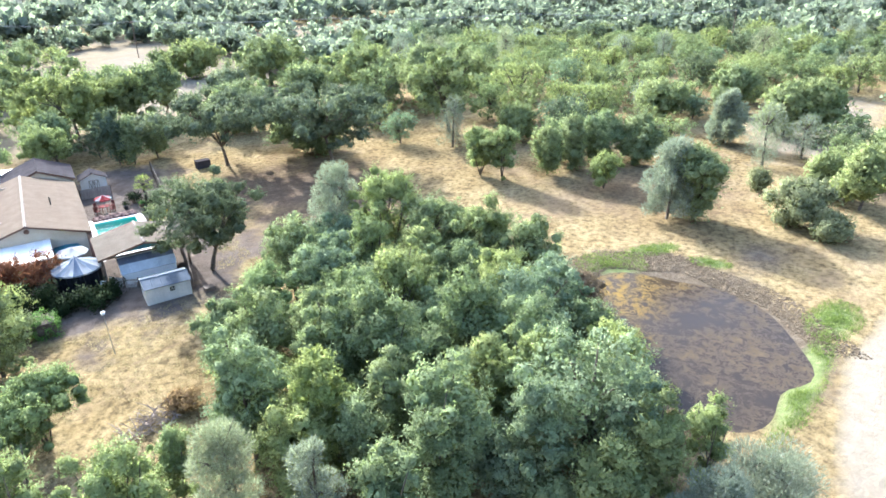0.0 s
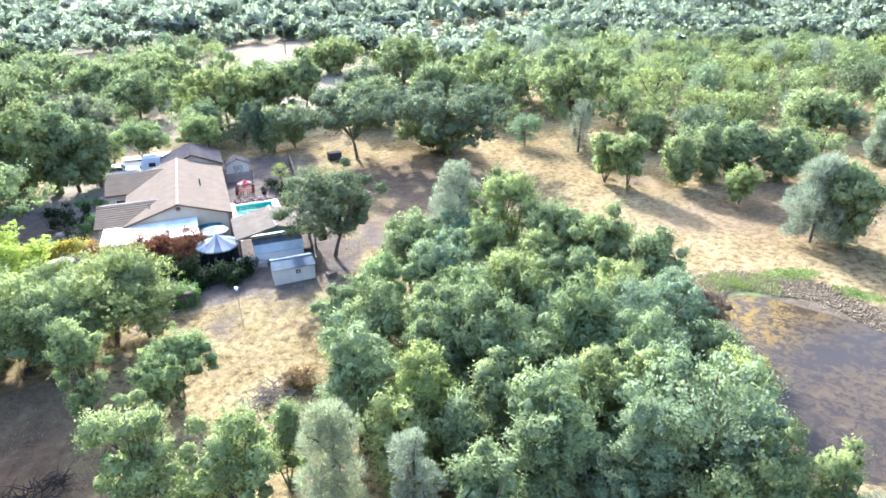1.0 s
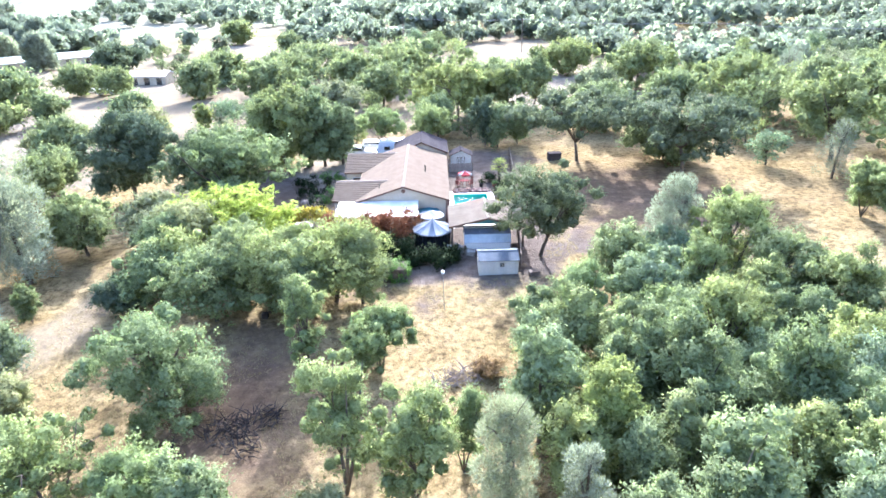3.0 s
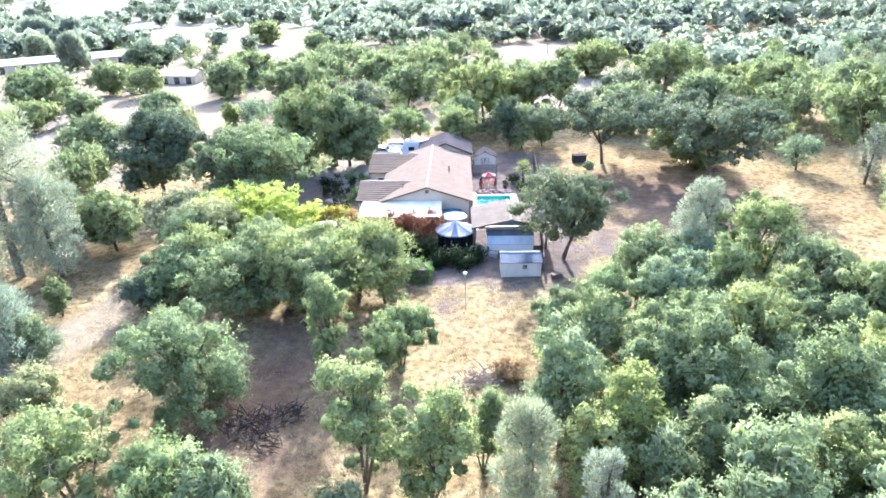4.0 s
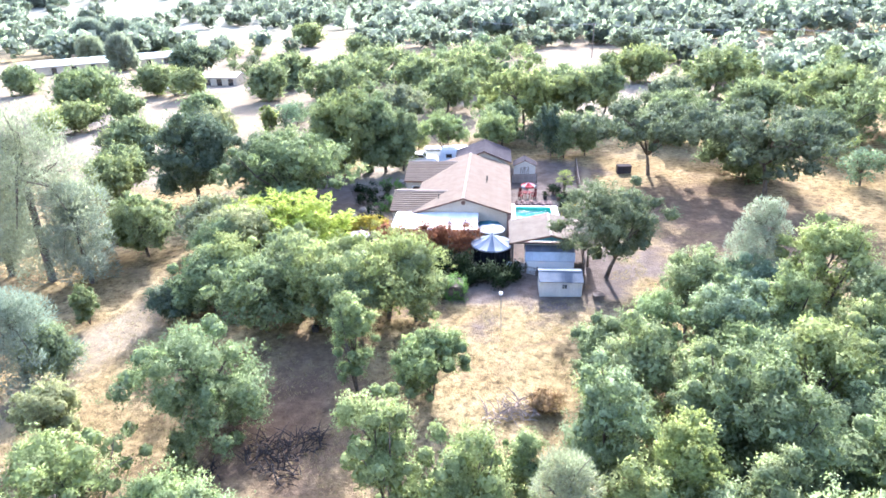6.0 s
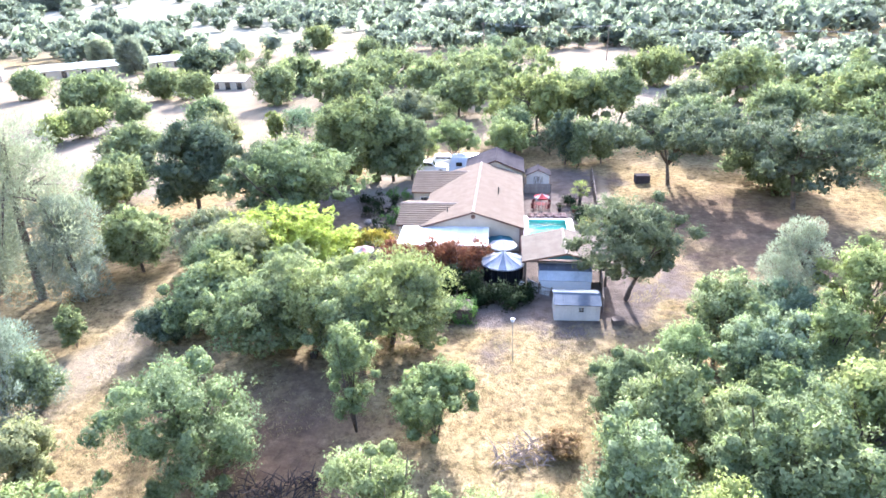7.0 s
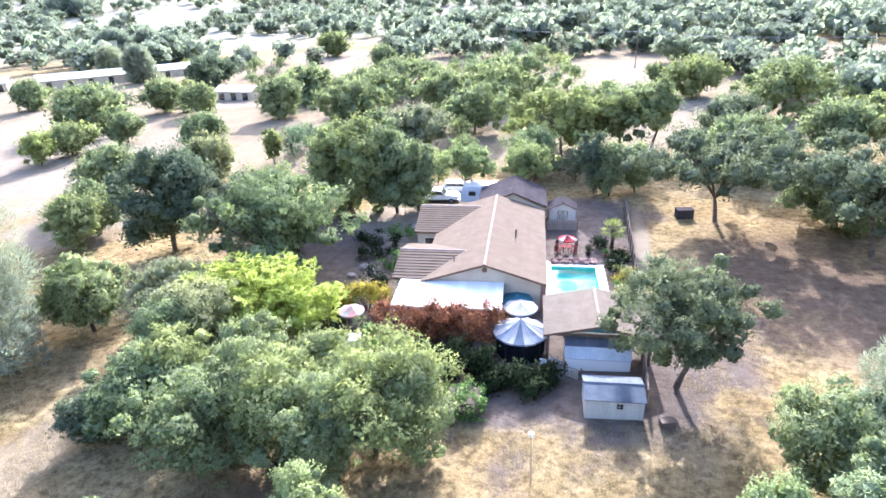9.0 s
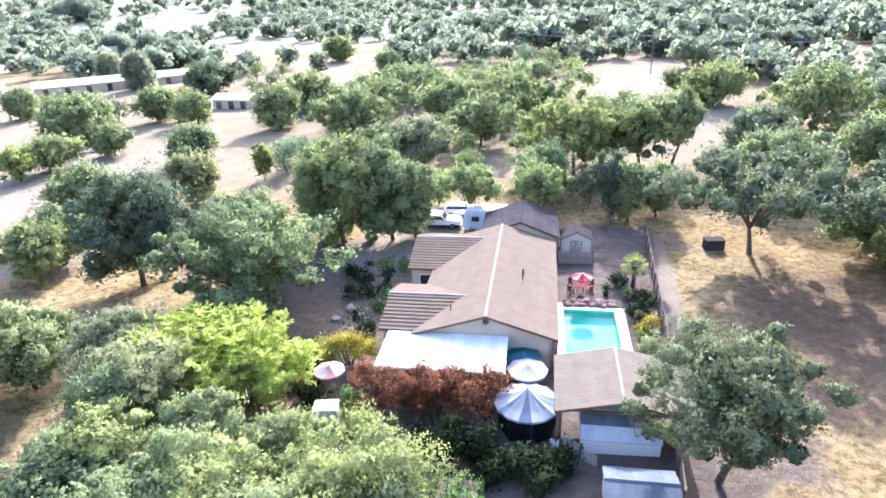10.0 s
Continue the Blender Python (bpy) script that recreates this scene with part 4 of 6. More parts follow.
def ribs(roof, eave0, eave1, ridge0, ridge1, gap, tall, material):
    """The rounded tile columns that run from the eave to the ridge."""
    e0, e1, r0, r1 = (Vector(p) for p in (eave0, eave1, ridge0, ridge1))
    n = round((e1 - e0).length / gap)
    up = (e1 - e0).cross(r0 - e0).normalized()
    up = up if up.z > 0 else -up
    for k in range(n):
        f = (k + 0.5) / n
        p, q2 = e0.lerp(e1, f) + up * tall, r0.lerp(r1, f) + up * tall * 0.6
        bm = bmesh.new()
        rod(bm, [p, q2], [gap * 0.13, gap * 0.13], 6)
        part("tile_column", bm, material, roof)


def gable_roof(parent, name, along, a, b, mid, low_a, low_b, top_z, z_a, z_b, material=None, step=0.4, thick=0.16, rise=0.09, columns=0.0):
    """A ridged roof along the x or y axis from a to b: deck, courses, ridge caps. low_a and low_b are the eaves."""
    outline = [(low_a, z_a), (mid, top_z), (low_b, z_b), (low_b, z_b - thick), (mid, top_z - thick), (low_a, z_a - thick)]
    roof = part(name, prism(bmesh.new(), outline, a, b, along), FASCIA, parent, "tiled gable roof with brown fascia")
    put = (lambda u, w, z: (u, w, z)) if along == "y" else (lambda u, w, z: (w, u, z))
    for low, z in ((low_a, z_a), (low_b, z_b)):
        slope(roof, put(low, a, z), put(low, b, z), put(mid, a, top_z), put(mid, b, top_z), step, material, rise)
        if columns:
            ribs(roof, put(low, a, z), put(low, b, z), put(mid, a, top_z), put(mid, b, top_z), columns, 0.01, material or TILE)
    n = max(4, round((b - a) / 0.9))
    for k in range(n):
        s0, s1 = a + (b - a) * k / n, a + (b - a) * (k + 1.04) / n
        part("ridge_cap", prism(bmesh.new(), [(mid - 0.13, top_z + 0.0), (mid - 0.07, top_z + 0.09), (mid + 0.07, top_z + 0.09), (mid + 0.13, top_z + 0.0)], s0, min(s1, b), along), RIDGE if material in (None, PALE_TILE) else material, roof)
    return roof


house = thing("house", (-4.3, 68.3, -0.1), "single-storey cream stucco house with brown tiled gable roofs", "house")
RZ, RE = 4.63, 2.92
gable_roof(house, "main_roof", "y", 0.0, 19.1, 0.0, -5.9, 5.35, RZ, 2.76, RE, rise=0.05)
gable_roof(house, "side_roof", "x", -8.25, -1.6, 4.5, 0.5, 8.3, 3.95, 2.86, 2.86)
gable_roof(house, "side_roof", "x", -8.25, -1.0, 16.4, 11.6, 20.0, 4.12, 2.86, 3.0)
gable_roof(house, "rear_roof", "y", 19.4, 26.5, 1.8, -2.3, 5.6, 4.75, 3.1, 3.2, OLD_TILE)
part("gable_wall", prism(bmesh.new(), [(-4.9, -0.4), (4.85, -0.4), (4.85, 2.9), (0, 4.42), (-4.9, 2.9)], 0.45, 0.65, "y"), STUCCO, house)
part("rear_wall", prism(bmesh.new(), [(-4.9, -0.4), (4.85, -0.4), (4.85, 2.9), (0, 4.42), (-4.9, 2.9)], 18.6, 18.8, "y"), STUCCO, house)
part("side_wall", boxed(4.65, 0.652, -0.4, 4.85, 18.598, 2.88), STUCCO, house)
part("side_wall", boxed(-5.1, 0.652, -0.4, -4.9, 18.598, 2.85), STUCCO, house)
part("rear_wing_wall", prism(bmesh.new(), [(-1.9, -0.4), (5.2, -0.4), (5.2, 3.0), (1.8, 4.5), (-1.9, 3.0)], 19.6, 26.2, "y"), STUCCO, house)
for y0, y1, ridge, top in ((0.9, 7.9, 4.5, 3.74), (12.0, 19.5, 16.4, 3.9)):
    part("wing_wall", prism(bmesh.new(), [(y0, -0.4), (y1, -0.4), (y1, 2.8), (ridge, top), (y0, 2.8)], -8.0, -7.8, "x"), STUCCO, house)
    part("wing_wall", boxed(-7.798, y0, -0.4, -5.102, y0 + 0.2, 2.8), STUCCO, house)
    part("wing_wall", boxed(-7.798, y1 - 0.2, -0.4, -5.102, y1, 2.8), STUCCO, house)
    w = part("window", boxed(-7.2, y0 - 0.02, 1.0, -6.0, y0 + 0.02, 2.1), DARK_GLASS, house, "dark window")
    for c in ((-7.26, y0 - 0.04, 0.94, -5.94, y0 - 0.022, 1.0), (-7.26, y0 - 0.04, 2.1, -5.94, y0 - 0.022, 2.16), (-7.26, y0 - 0.04, 1.0, -7.2, y0 - 0.022, 2.1), (-6.0, y0 - 0.04, 1.0, -5.94, y0 - 0.022, 2.1)):
        part("window_frame", boxed(*c), WHITE, w)
vent = part("gable_vent", pole((0, 0.38, 3.98), (0, 0.449, 3.98), 0.24, sides=16), FASCIA, house, "round brown louvred vent")
for k in range(4):
    part("louvre", boxed(-0.2, 0.35, 3.82 + 0.09 * k, 0.2, 0.379, 3.86 + 0.09 * k), FASCIA, vent)
part("vent_pipe", pole((2.45, 8.2, 3.6), (2.45, 8.2, 4.75), 0.05), BLACK, house, "black roof vent pipe")
part("vent_pipe", pole((2.45, 9.2, 3.6), (2.45, 9.2, 4.35), 0.07), BLACK, house, "black roof vent pipe")
part("vent_pipe", pole((-2.9, 2.4, 3.5), (-2.9, 2.4, 4.3), 0.04), BLACK, house, "black roof vent pipe")
pillar = part("corner_pillar", boxed(4.87, 0.2, -0.4, 5.3, 0.75, 2.7), ROCK, house, "dark stone corner pillar")
for k in range(8):
    part("stone", boxed(4.85, 0.17, -0.1 + 0.34 * k, 5.32, 0.199, 0.2 + 0.34 * k), ROCK, pillar)

cover = thing("patio_cover", (-7.15, 66.5, -0.15), "white flat patio cover on slim posts against the house", "patio cover")
for k in range(14):
    x0 = -4.55 + 9.1 * k / 14
    bm = bmesh.new()
    hexa(bm, [(x0, -2.3, 2.68), (x0 + 0.645, -2.3, 2.68), (x0 + 0.645, 2.2, 2.84), (x0, 2.2, 2.84), (x0, -2.3, 2.75), (x0 + 0.645, -2.3, 2.75), (x0 + 0.645, 2.2, 2.91), (x0, 2.2, 2.91)])
    part("roof_panel", bm, WHITE, cover)
part("gutter", boxed(-4.6, -2.42, 2.6, 4.6, -2.305, 2.78), WHITE, cover)
part("beam", boxed(-4.5, -2.0, 2.5, 4.5, -1.85, 2.675), WHITE, cover)
for k in range(4):
    part("post", boxed(-4.4 + 2.9 * k, -1.99, -0.1, -4.3 + 2.9 * k, -1.89, 2.5), WHITE, cover)

pavilion = thing("pavilion", (4.75, 64.2, 0.1), "open timber pavilion with a tiled gable roof beside the pool", "pavilion")
gable_roof(pavilion, "roof", "y", -4.0, 2.3, 0.0, -4.05, 4.05, 3.55, 2.65, 2.65, PALE_TILE, 0.42, rise=0.02, columns=0.24)
part("gable_panel", prism(bmesh.new(), [(-2.2, 2.75), (2.2, 2.75), (0, 3.3)], -3.5, -3.4, "y"), CLOTH_TEAL, pavilion, "dark teal gable panel")
for x in (-3.7, 3.7):
    part("beam", boxed(x - 0.1, -3.8, 2.28, x + 0.1, 2.1, 2.46), POST, pavilion)
    for y in (-3.6, 1.9):
        part("post", boxed(x - 0.09, y - 0.09, -0.2, x + 0.09, y + 0.09, 2.28), POST, pavilion)
for y in (-3.6, 1.9):
    part("cross_beam", boxed(-3.8, y - 0.08, 2.47, 3.8, y + 0.08, 2.6), POST, pavilion)

# pool
pool = thing("swimming_pool", (3.9, 73.3, 0.0), "rectangular turquoise swimming pool with a pale deck", "pool")
for c in ((-2.2, -5.0, -0.75, 2.2, 5.1, -0.65), (-2.3, -5.0, -1.6, -2.2, 5.1, 0.02), (2.2, -5.0, -1.6, 2.3, 5.1, 0.02), (-2.2, 5.0, -1.5, 2.2, 5.1, 0.02), (-2.2, -5.0, -1.5, 2.2, -4.9, 0.02)):
    part("basin", boxed(*c), PLASTER, pool)
sheet = bmesh.new()
sheet.faces.new([sheet.verts.new(p) for p in ((-2.2, -4.9, -0.15), (2.2, -4.9, -0.15), (2.2, 5.0, -0.15), (-2.2, 5.0, -0.15))])
part("water", sheet, POOL_WATER, pool, "clear turquoise water").visible_shadow = False
for x0, y0, x1, y1 in ((-3.0, -6.8, -2.55, 6.2), (2.55, -6.8, 3.1, 6.2), (-2.55, 5.35, 2.55, 6.2), (-2.55, -6.8, 2.55, -5.25)):
    part("deck_slab", boxed(x0, y0, -0.15, x1, y1, 0.06), CONCRETE, pool)
for x0, y0, x1, y1 in ((-2.55, -5.25, -2.2, 5.35), (2.2, -5.25, 2.55, 5.35), (-2.2, 5.0, 2.2, 5.35), (-2.2, -5.25, 2.2, -4.9)):
    part("coping", boxed(x0, y0, 0.02, x1, y1, 0.09), COPING, pool, bevel=0.01)

def boulder(rng, r, flat=0.7):
    bm = bmesh.new()
    bmesh.ops.create_icosphere(bm, subdivisions=2, radius=r)
    seed = rng.uniform(0, 50)
    for v in bm.verts:
        k = 1 + 0.35 * noise.noise(v.co / r * 1.3 + Vector((seed, 0, 0)))
        v.co = Vector((v.co.x * k, v.co.y * k, v.co.z * k * flat))
    return bm


rng = np.random.default_rng(31)
for k in range(22):
    x, y = 1.9 + 4.3 * (k % 11) / 10 + rng.uniform(-0.15, 0.15), 79.2 + 0.55 * (k // 11) + rng.uniform(-0.15, 0.15)
    ob = thing("rock", (x, y, 0.14), "red-brown boulder of the rockwork behind the pool", "rock", "rockwork")
    part("stone", boulder(rng, rng.uniform(0.22, 0.4)), ROCK, ob)

# sheds
shed = thing("garden_shed", (5.3, 55.6, 0.13), "cream plastic garden shed with a blue-grey roof and small window", "shed")
for k in range(10):
    part("wall_panel", boxed(-1.87 + 0.375 * k, -1.3, -0.3, -1.505 + 0.375 * k, -1.24, 1.5), PLASTIC, shed)
part("front_wall", boxed(-1.875, -1.238, -0.3, 1.875, -1.2, 1.5), PLASTIC, shed)
part("back_wall", boxed(-1.875, 1.2, -0.3, 1.875, 1.3, 1.5), PLASTIC, shed)
for x in (-1.9, 1.82):
    part("end_wall", prism(bmesh.new(), [(-1.2, -0.3), (1.2, -0.3), (1.2, 1.5), (0, 1.8), (-1.2, 1.5)], x, x + 0.08, "x"), PLASTIC, shed)
for s, name in ((-1, "roof_panel"), (1, "roof_panel")):
    for k in range(5):
        x0 = -1.98 + 0.792 * k
        bm = bmesh.new()
        hexa(bm, [(x0, s * 1.45, 1.46), (x0 + 0.785, s * 1.45, 1.46), (x0 + 0.785, 0, 1.86), (x0, 0, 1.86), (x0, s * 1.45, 1.51), (x0 + 0.785, s * 1.45, 1.51), (x0 + 0.785, 0, 1.91), (x0, 0, 1.91)])
        part(name, bm, STEEL, shed)
part("ridge_cap", prism(bmesh.new(), [(-0.14, 1.88), (0, 1.96), (0.14, 1.88)], -2.0, 2.0, "x"), STEEL, shed)
win = part("window", boxed(0.12, -1.315, 0.82, 0.52, -1.302, 1.2), DARK_GLASS, shed, "small dark shed window")
for c in ((0.305, -1.33, 0.82, 0.335, -1.316, 1.2), (0.12, -1.33, 0.995, 0.52, -1.316, 1.025)):
    part("glazing_bar", boxed(*c), PLASTIC, win)

barn = thing("storage_shed", (4.7, 61.2, 0.1), "white storage shed with a dark two-pitched barn roof", "shed")
profile = [(-1.35, -0.3), (1.35, -0.3), (1.35, 1.1), (0.9, 1.75), (0, 2.1), (-0.9, 1.75), (-1.35, 1.1)]
for x in (-2.35, 2.27):
    part("end_wall", prism(bmesh.new(), profile, x, x + 0.08, "x"), WHITE, barn)
part("side_wall", boxed(-2.268, -1.35, -0.3, 2.268, -1.28, 1.1), WHITE, barn)
part("side_wall", boxed(-2.268, 1.28, -0.3, 2.268, 1.35, 1.1), WHITE, barn)
for a, b, mat in (((-1.5, 1.0), (-0.95, 1.76), PALE_STEEL), ((-0.97, 1.765), (0, 2.14), SLATE), ((0, 2.14), (0.97, 1.765), SLATE), ((0.95, 1.76), (1.5, 1.0), STEEL)):
    for k in range(6):
        x0 = -2.42 + 0.807 * k
        bm = bmesh.new()
        hexa(bm, [(x0, a[0], a[1]), (x0 + 0.8, a[0], a[1]), (x0 + 0.8, b[0], b[1]), (x0, b[0], b[1]), (x0, a[0], a[1] + 0.05), (x0 + 0.8, a[0], a[1] + 0.05), (x0 + 0.8, b[0], b[1] + 0.05), (x0, b[0], b[1] + 0.05)])
        part("roof_panel", bm, mat, barn)
part("ridge_cap", prism(bmesh.new(), [(-0.12, 2.17), (0, 2.24), (0.12, 2.17)], -2.44, 2.44, "x"), WHITE, barn)

back_shed = thing("barn_shed", (3.25, 91.4, 0.08), "cream gabled tool shed with crossed double doors", "shed")
outline = [(-1.5, -0.3), (1.5, -0.3), (1.5, 1.85), (0, 2.55), (-1.5, 1.85)]
part("front_wall", prism(bmesh.new(), outline, -1.2, -1.12, "y"), PLASTIC, back_shed)
part("back_wall", prism(bmesh.new(), outline, 1.12, 1.2, "y"), PLASTIC, back_shed)
for x in (-1.5, 1.42):
    part("side_wall", boxed(x, -1.118, -0.3, x + 0.08, 1.118, 1.85), PLASTIC, back_shed)
gable_roof(back_shed, "roof", "y", -1.35, 1.35, 0.0, -1.7, 1.7, 2.68, 1.88, 1.88, OLD_TILE, 0.3, 0.07, 0.03)
for s in (-1, 1):
    door = part("door", boxed(min(0.01 * s, 0.62 * s), -1.24, 0.02, max(0.01 * s, 0.62 * s), -1.202, 1.75), PLASTIC, back_shed, "cream shed door")
    for c in ((0.03, 0.06, 0.58, 0.12), (0.03, 1.66, 0.58, 1.72), (0.03, 0.13, 0.09, 1.65), (0.53, 0.13, 0.59, 1.65)):
        x0, x1 = sorted((c[0] * s, c[2] * s))
        part("door_trim", boxed(x0, -1.26, c[1], x1, -1.241, c[3]), POST, door)
    for za, zb in ((0.14, 1.64), (1.64, 0.14)):
        bm = bmesh.new()
        rod(bm, [(0.11 * s, -1.255, za), (0.52 * s, -1.255, zb)], [0.03, 0.03], 4)
        part("brace", bm, POST, door)


# ---- fences ----
def fence(points, tall, step, wide, material, label, gap=0.0, rails=2):
    """A board fence along a line on the plan: posts, rails and boards."""
    (x0, y0), (x1, y1) = points
    far = math.hypot(x1 - x0, y1 - y0)
    z0, z1 = float(height(x0, y0)), float(height(x1, y1))
    turn = math.degrees(math.atan2(y1 - y0, x1 - x0))
    ob = thing("fence", (x0, y0, z0), label, "fence", turn=turn)
    tilt = (z1 - z0) / far
    board = bpy.data.meshes.new("board")
    bm = boxed(0, -0.012, 0.03, wide, 0.012, tall)
    bm.to_mesh(board)
    bm.free()
    rng = np.random.default_rng(int(far * 10))
    for k in range(int(far / step)):
        b = shared("board", board, material, ob)
        b.location = (k * step, -0.03 + rng.uniform(-0.006, 0.006), tilt * k * step + rng.uniform(-0.03, 0.02))
    n = max(2, int(far / 2.4) + 1)
    for k in range(n):
        s = far * k / (n - 1)
        part("post", boxed(s - 0.05, 0.02, tilt * s - 0.35, s + 0.05, 0.12, tilt * s + tall + 0.06), POST, ob)
    for k in range(rails):
        z = tall * (0.2 + 0.6 * k / max(1, rails - 1))
        bm = bmesh.new()
        hexa(bm, [(0, -0.017, z), (far, -0.017, z + tilt * far), (far, 0.019, z + tilt * far), (0, 0.019, z), (0, -0.017, z + 0.09), (far, -0.017, z + 0.09 + tilt * far), (far, 0.019, z + 0.09 + tilt * far), (0, 0.019, z + 0.09)])
        part("rail", bm, POST, ob)
    return ob


fence(((9.3, 70.5), (10.9, 94.5)), 1.65, 0.15, 0.145, BOARD, "weathered wooden board fence along the pool yard")
fence(((1.4, 88.2), (4.9, 88.2)), 1.3, 0.15, 0.145, BOARD, "dark weathered board fence before the tool shed")
fence(((7.6, 55.6), (8.3, 63.5)), 1.5, 0.15, 0.145, BOARD, "weathered wooden board fence beside the sheds")
fence(((1.3, 60.3), (2.3, 59.4)), 1.0, 0.13, 0.07, PICKET, "pale picket fence beside the storage shed")
fence(((2.4, 59.2), (3.4, 58.6)), 0.9, 0.13, 0.07, PICKET, "pale picket fence before the storage shed")


# ---- umbrellas and the round gazebo ----
def canopy(parent, r, top, edge, mats, sides=8, name="canopy_panel", sag=0.06):
    """A cone of cloth panels, each its own piece, with a short valance."""
    for k in range(sides):
        a0, a1 = 2 * math.pi * k / sides, 2 * math.pi * (k + 1) / sides
        bm = bmesh.new()
        rows = []
        for f in (0.0, 0.35, 0.7, 1.0):
            z = top + (edge - top) * f - sag * math.sin(math.pi * f)
            rows.append([bm.verts.new((r * f * math.cos(a0 + (a1 - a0) * g) * (1 - 0.04 * math.sin(math.pi * g) * f), r * f * math.sin(a0 + (a1 - a0) * g) * (1 - 0.04 * math.sin(math.pi * g) * f), z - 0.05 * f * math.sin(math.pi * g))) for g in ((0.5,) if f == 0 else (0, 0.25, 0.5, 0.75, 1))])
        rows.append([bm.verts.new((v.co.x, v.co.y, v.co.z - 0.14)) for v in rows[-1]])
        for i in range(4):
            bm.faces.new((rows[0][0], rows[1][i], rows[1][i + 1]))
        for one, two in zip(rows[1:], rows[2:]):
            for i in range(4):
                bm.faces.new((one[i], two[i], two[i + 1], one[i + 1]))
        bmesh.ops.solidify(bm, geom=list(bm.faces), thickness=0.012)
        part(name, bm, mats[k % len(mats)], parent)


def umbrella(x, y, tall, r, mats, label, sides=8, lean=0.0, turn=0.0):
    ob = thing("patio_umbrella", (x, y, float(height(x, y)) + 0.05), label, "umbrella", turn=turn)
    canopy(ob, r, tall, tall - 0.42, mats, sides)
    part("pole", pole((0, 0, 0.06), (0, 0, tall - 0.01), 0.025), METAL, ob)
    part("base", pole((0, 0, 0), (0, 0, 0.08), 0.28, 0.24, 14), BLACK, ob)
    part("finial", pole((0, 0, tall), (0, 0, tall + 0.09), 0.03, 0.012), METAL, ob)
    for k in range(sides):
        a = 2 * math.pi * k / sides
        part("rib", pole((0, 0, tall - 0.05), (r * 0.97 * math.cos(a), r * 0.97 * math.sin(a), tall - 0.5), 0.01, sides=5), METAL, ob)
    return ob


umbrella(-1.1, 65.3, 2.65, 1.42, [CLOTH_WHITE], "white canvas patio umbrella beside the house wall")
umbrella(-1.45, 67.5, 2.25, 1.4, [CLOTH_TEAL], "dark teal patio umbrella against the gable wall")
umbrella(3.35, 80.7, 2.5, 0.95, [CLOTH_RED, CLOTH_RED, CLOTH_WHITE], "red and white striped umbrella behind the pool", 9)

gaz = thing("gazebo", (-1.0, 62.0, -0.05), "round gazebo with a striped silver-blue canvas roof and dark netting", "gazebo", turn=9.0)
canopy(gaz, 2.15, 3.05, 2.05, [CLOTH_WHITE, CLOTH_BLUE], 16, sag=0.1)
for k in range(8):
    a = 2 * math.pi * k / 8
    part("post", pole((1.85 * math.cos(a), 1.85 * math.sin(a), -0.1), (1.85 * math.cos(a), 1.85 * math.sin(a), 2.12), 0.035), BLACK, gaz)
    b = 2 * math.pi * (k + 1) / 8
    if k != 2:
        bm = bmesh.new()
        p, r = Vector((1.83 * math.cos(a), 1.83 * math.sin(a), 0.05)), Vector((1.83 * math.cos(b), 1.83 * math.sin(b), 0.05))
        rows = [[bm.verts.new(p.lerp(r, i / 8) * (1 + 0.02 * math.sin(i * 2.4)) + Vector((0, 0, z))) for i in range(9)] for z in (0, 1.85)]
        for i in range(8):
            bm.faces.new((rows[0][i], rows[0][i + 1], rows[1][i + 1], rows[1][i]))
        bmesh.ops.solidify(bm, geom=list(bm.faces), thickness=0.01)
        part("netting", bm, NET, gaz)
part("finial", pole((0, 0, 3.04), (0, 0, 3.2), 0.05, 0.02), METAL, gaz)

pink = umbrella(-15.3, 64.8, 2.3, 1.15, [CLOTH_PINK, CLOTH_WHITE], "faded pink and white umbrella among the shrubs")


# ---- garden furniture ----
def chair(x, y, turn, material, label, group):
    ob = thing("garden_chair", (x, y, float(height(x, y)) + 0.06), label, "chair", group, turn)
    part("seat", boxed(-0.24, -0.24, 0.4, 0.24, 0.24, 0.44), material, ob)
    for k in range(4):
        part("slat", boxed(-0.22 + 0.12 * k, 0.22, 0.45, -0.14 + 0.12 * k, 0.245, 0.92), material, ob)
    part("top_rail", boxed(-0.25, 0.215, 0.9, 0.25, 0.25, 0.97), material, ob)
    for sx in (-0.22, 0.18):
        for sy in (-0.22, 0.18):
            part("leg", boxed(sx, sy, 0, sx + 0.04, sy + 0.04, 0.4), material, ob)
        part("armrest", boxed(sx - 0.02, -0.24, 0.62, sx + 0.06, 0.22, 0.65), material, ob)
        part("arm_post", boxed(sx, -0.22, 0.44, sx + 0.04, -0.18, 0.62), material, ob)
    return ob


def table(x, y, r, material, label):
    ob = thing("garden_table", (x, y, float(height(x, y)) + 0.06), label, "table")
    part("tabletop", pole((0, 0, 0.7), (0, 0, 0.74), r, sides=20), material, ob)
    for k in range(4):
        a = math.pi / 4 + math.pi / 2 * k
        part("leg", pole((0.7 * r * math.cos(a), 0.7 * r * math.sin(a), 0), (0.6 * r * math.cos(a), 0.6 * r * math.sin(a), 0.7), 0.025), material, ob)
    return ob


chair(0.75, 59.9, 170, WHITE, "white slatted garden chair beside the gazebo", "chairs of the yard")
RED_PAINT = worn("dark_red_paint", (0.09, 0.02, 0.02), (0.13, 0.035, 0.032), 3.0, 0.95, spec=0.05)
table(3.35, 81.8, 0.6, RED_PAINT, "dark red round table by the pool umbrella")
for k in range(4):
    a = radians(40 + 90 * k)
    chair(3.35 + 1.2 * math.cos(a), 81.9 + 1.0 * math.sin(a), math.degrees(a) - 90, RED_PAINT, "dark red garden chair round the pool table", "chairs round the pool table")


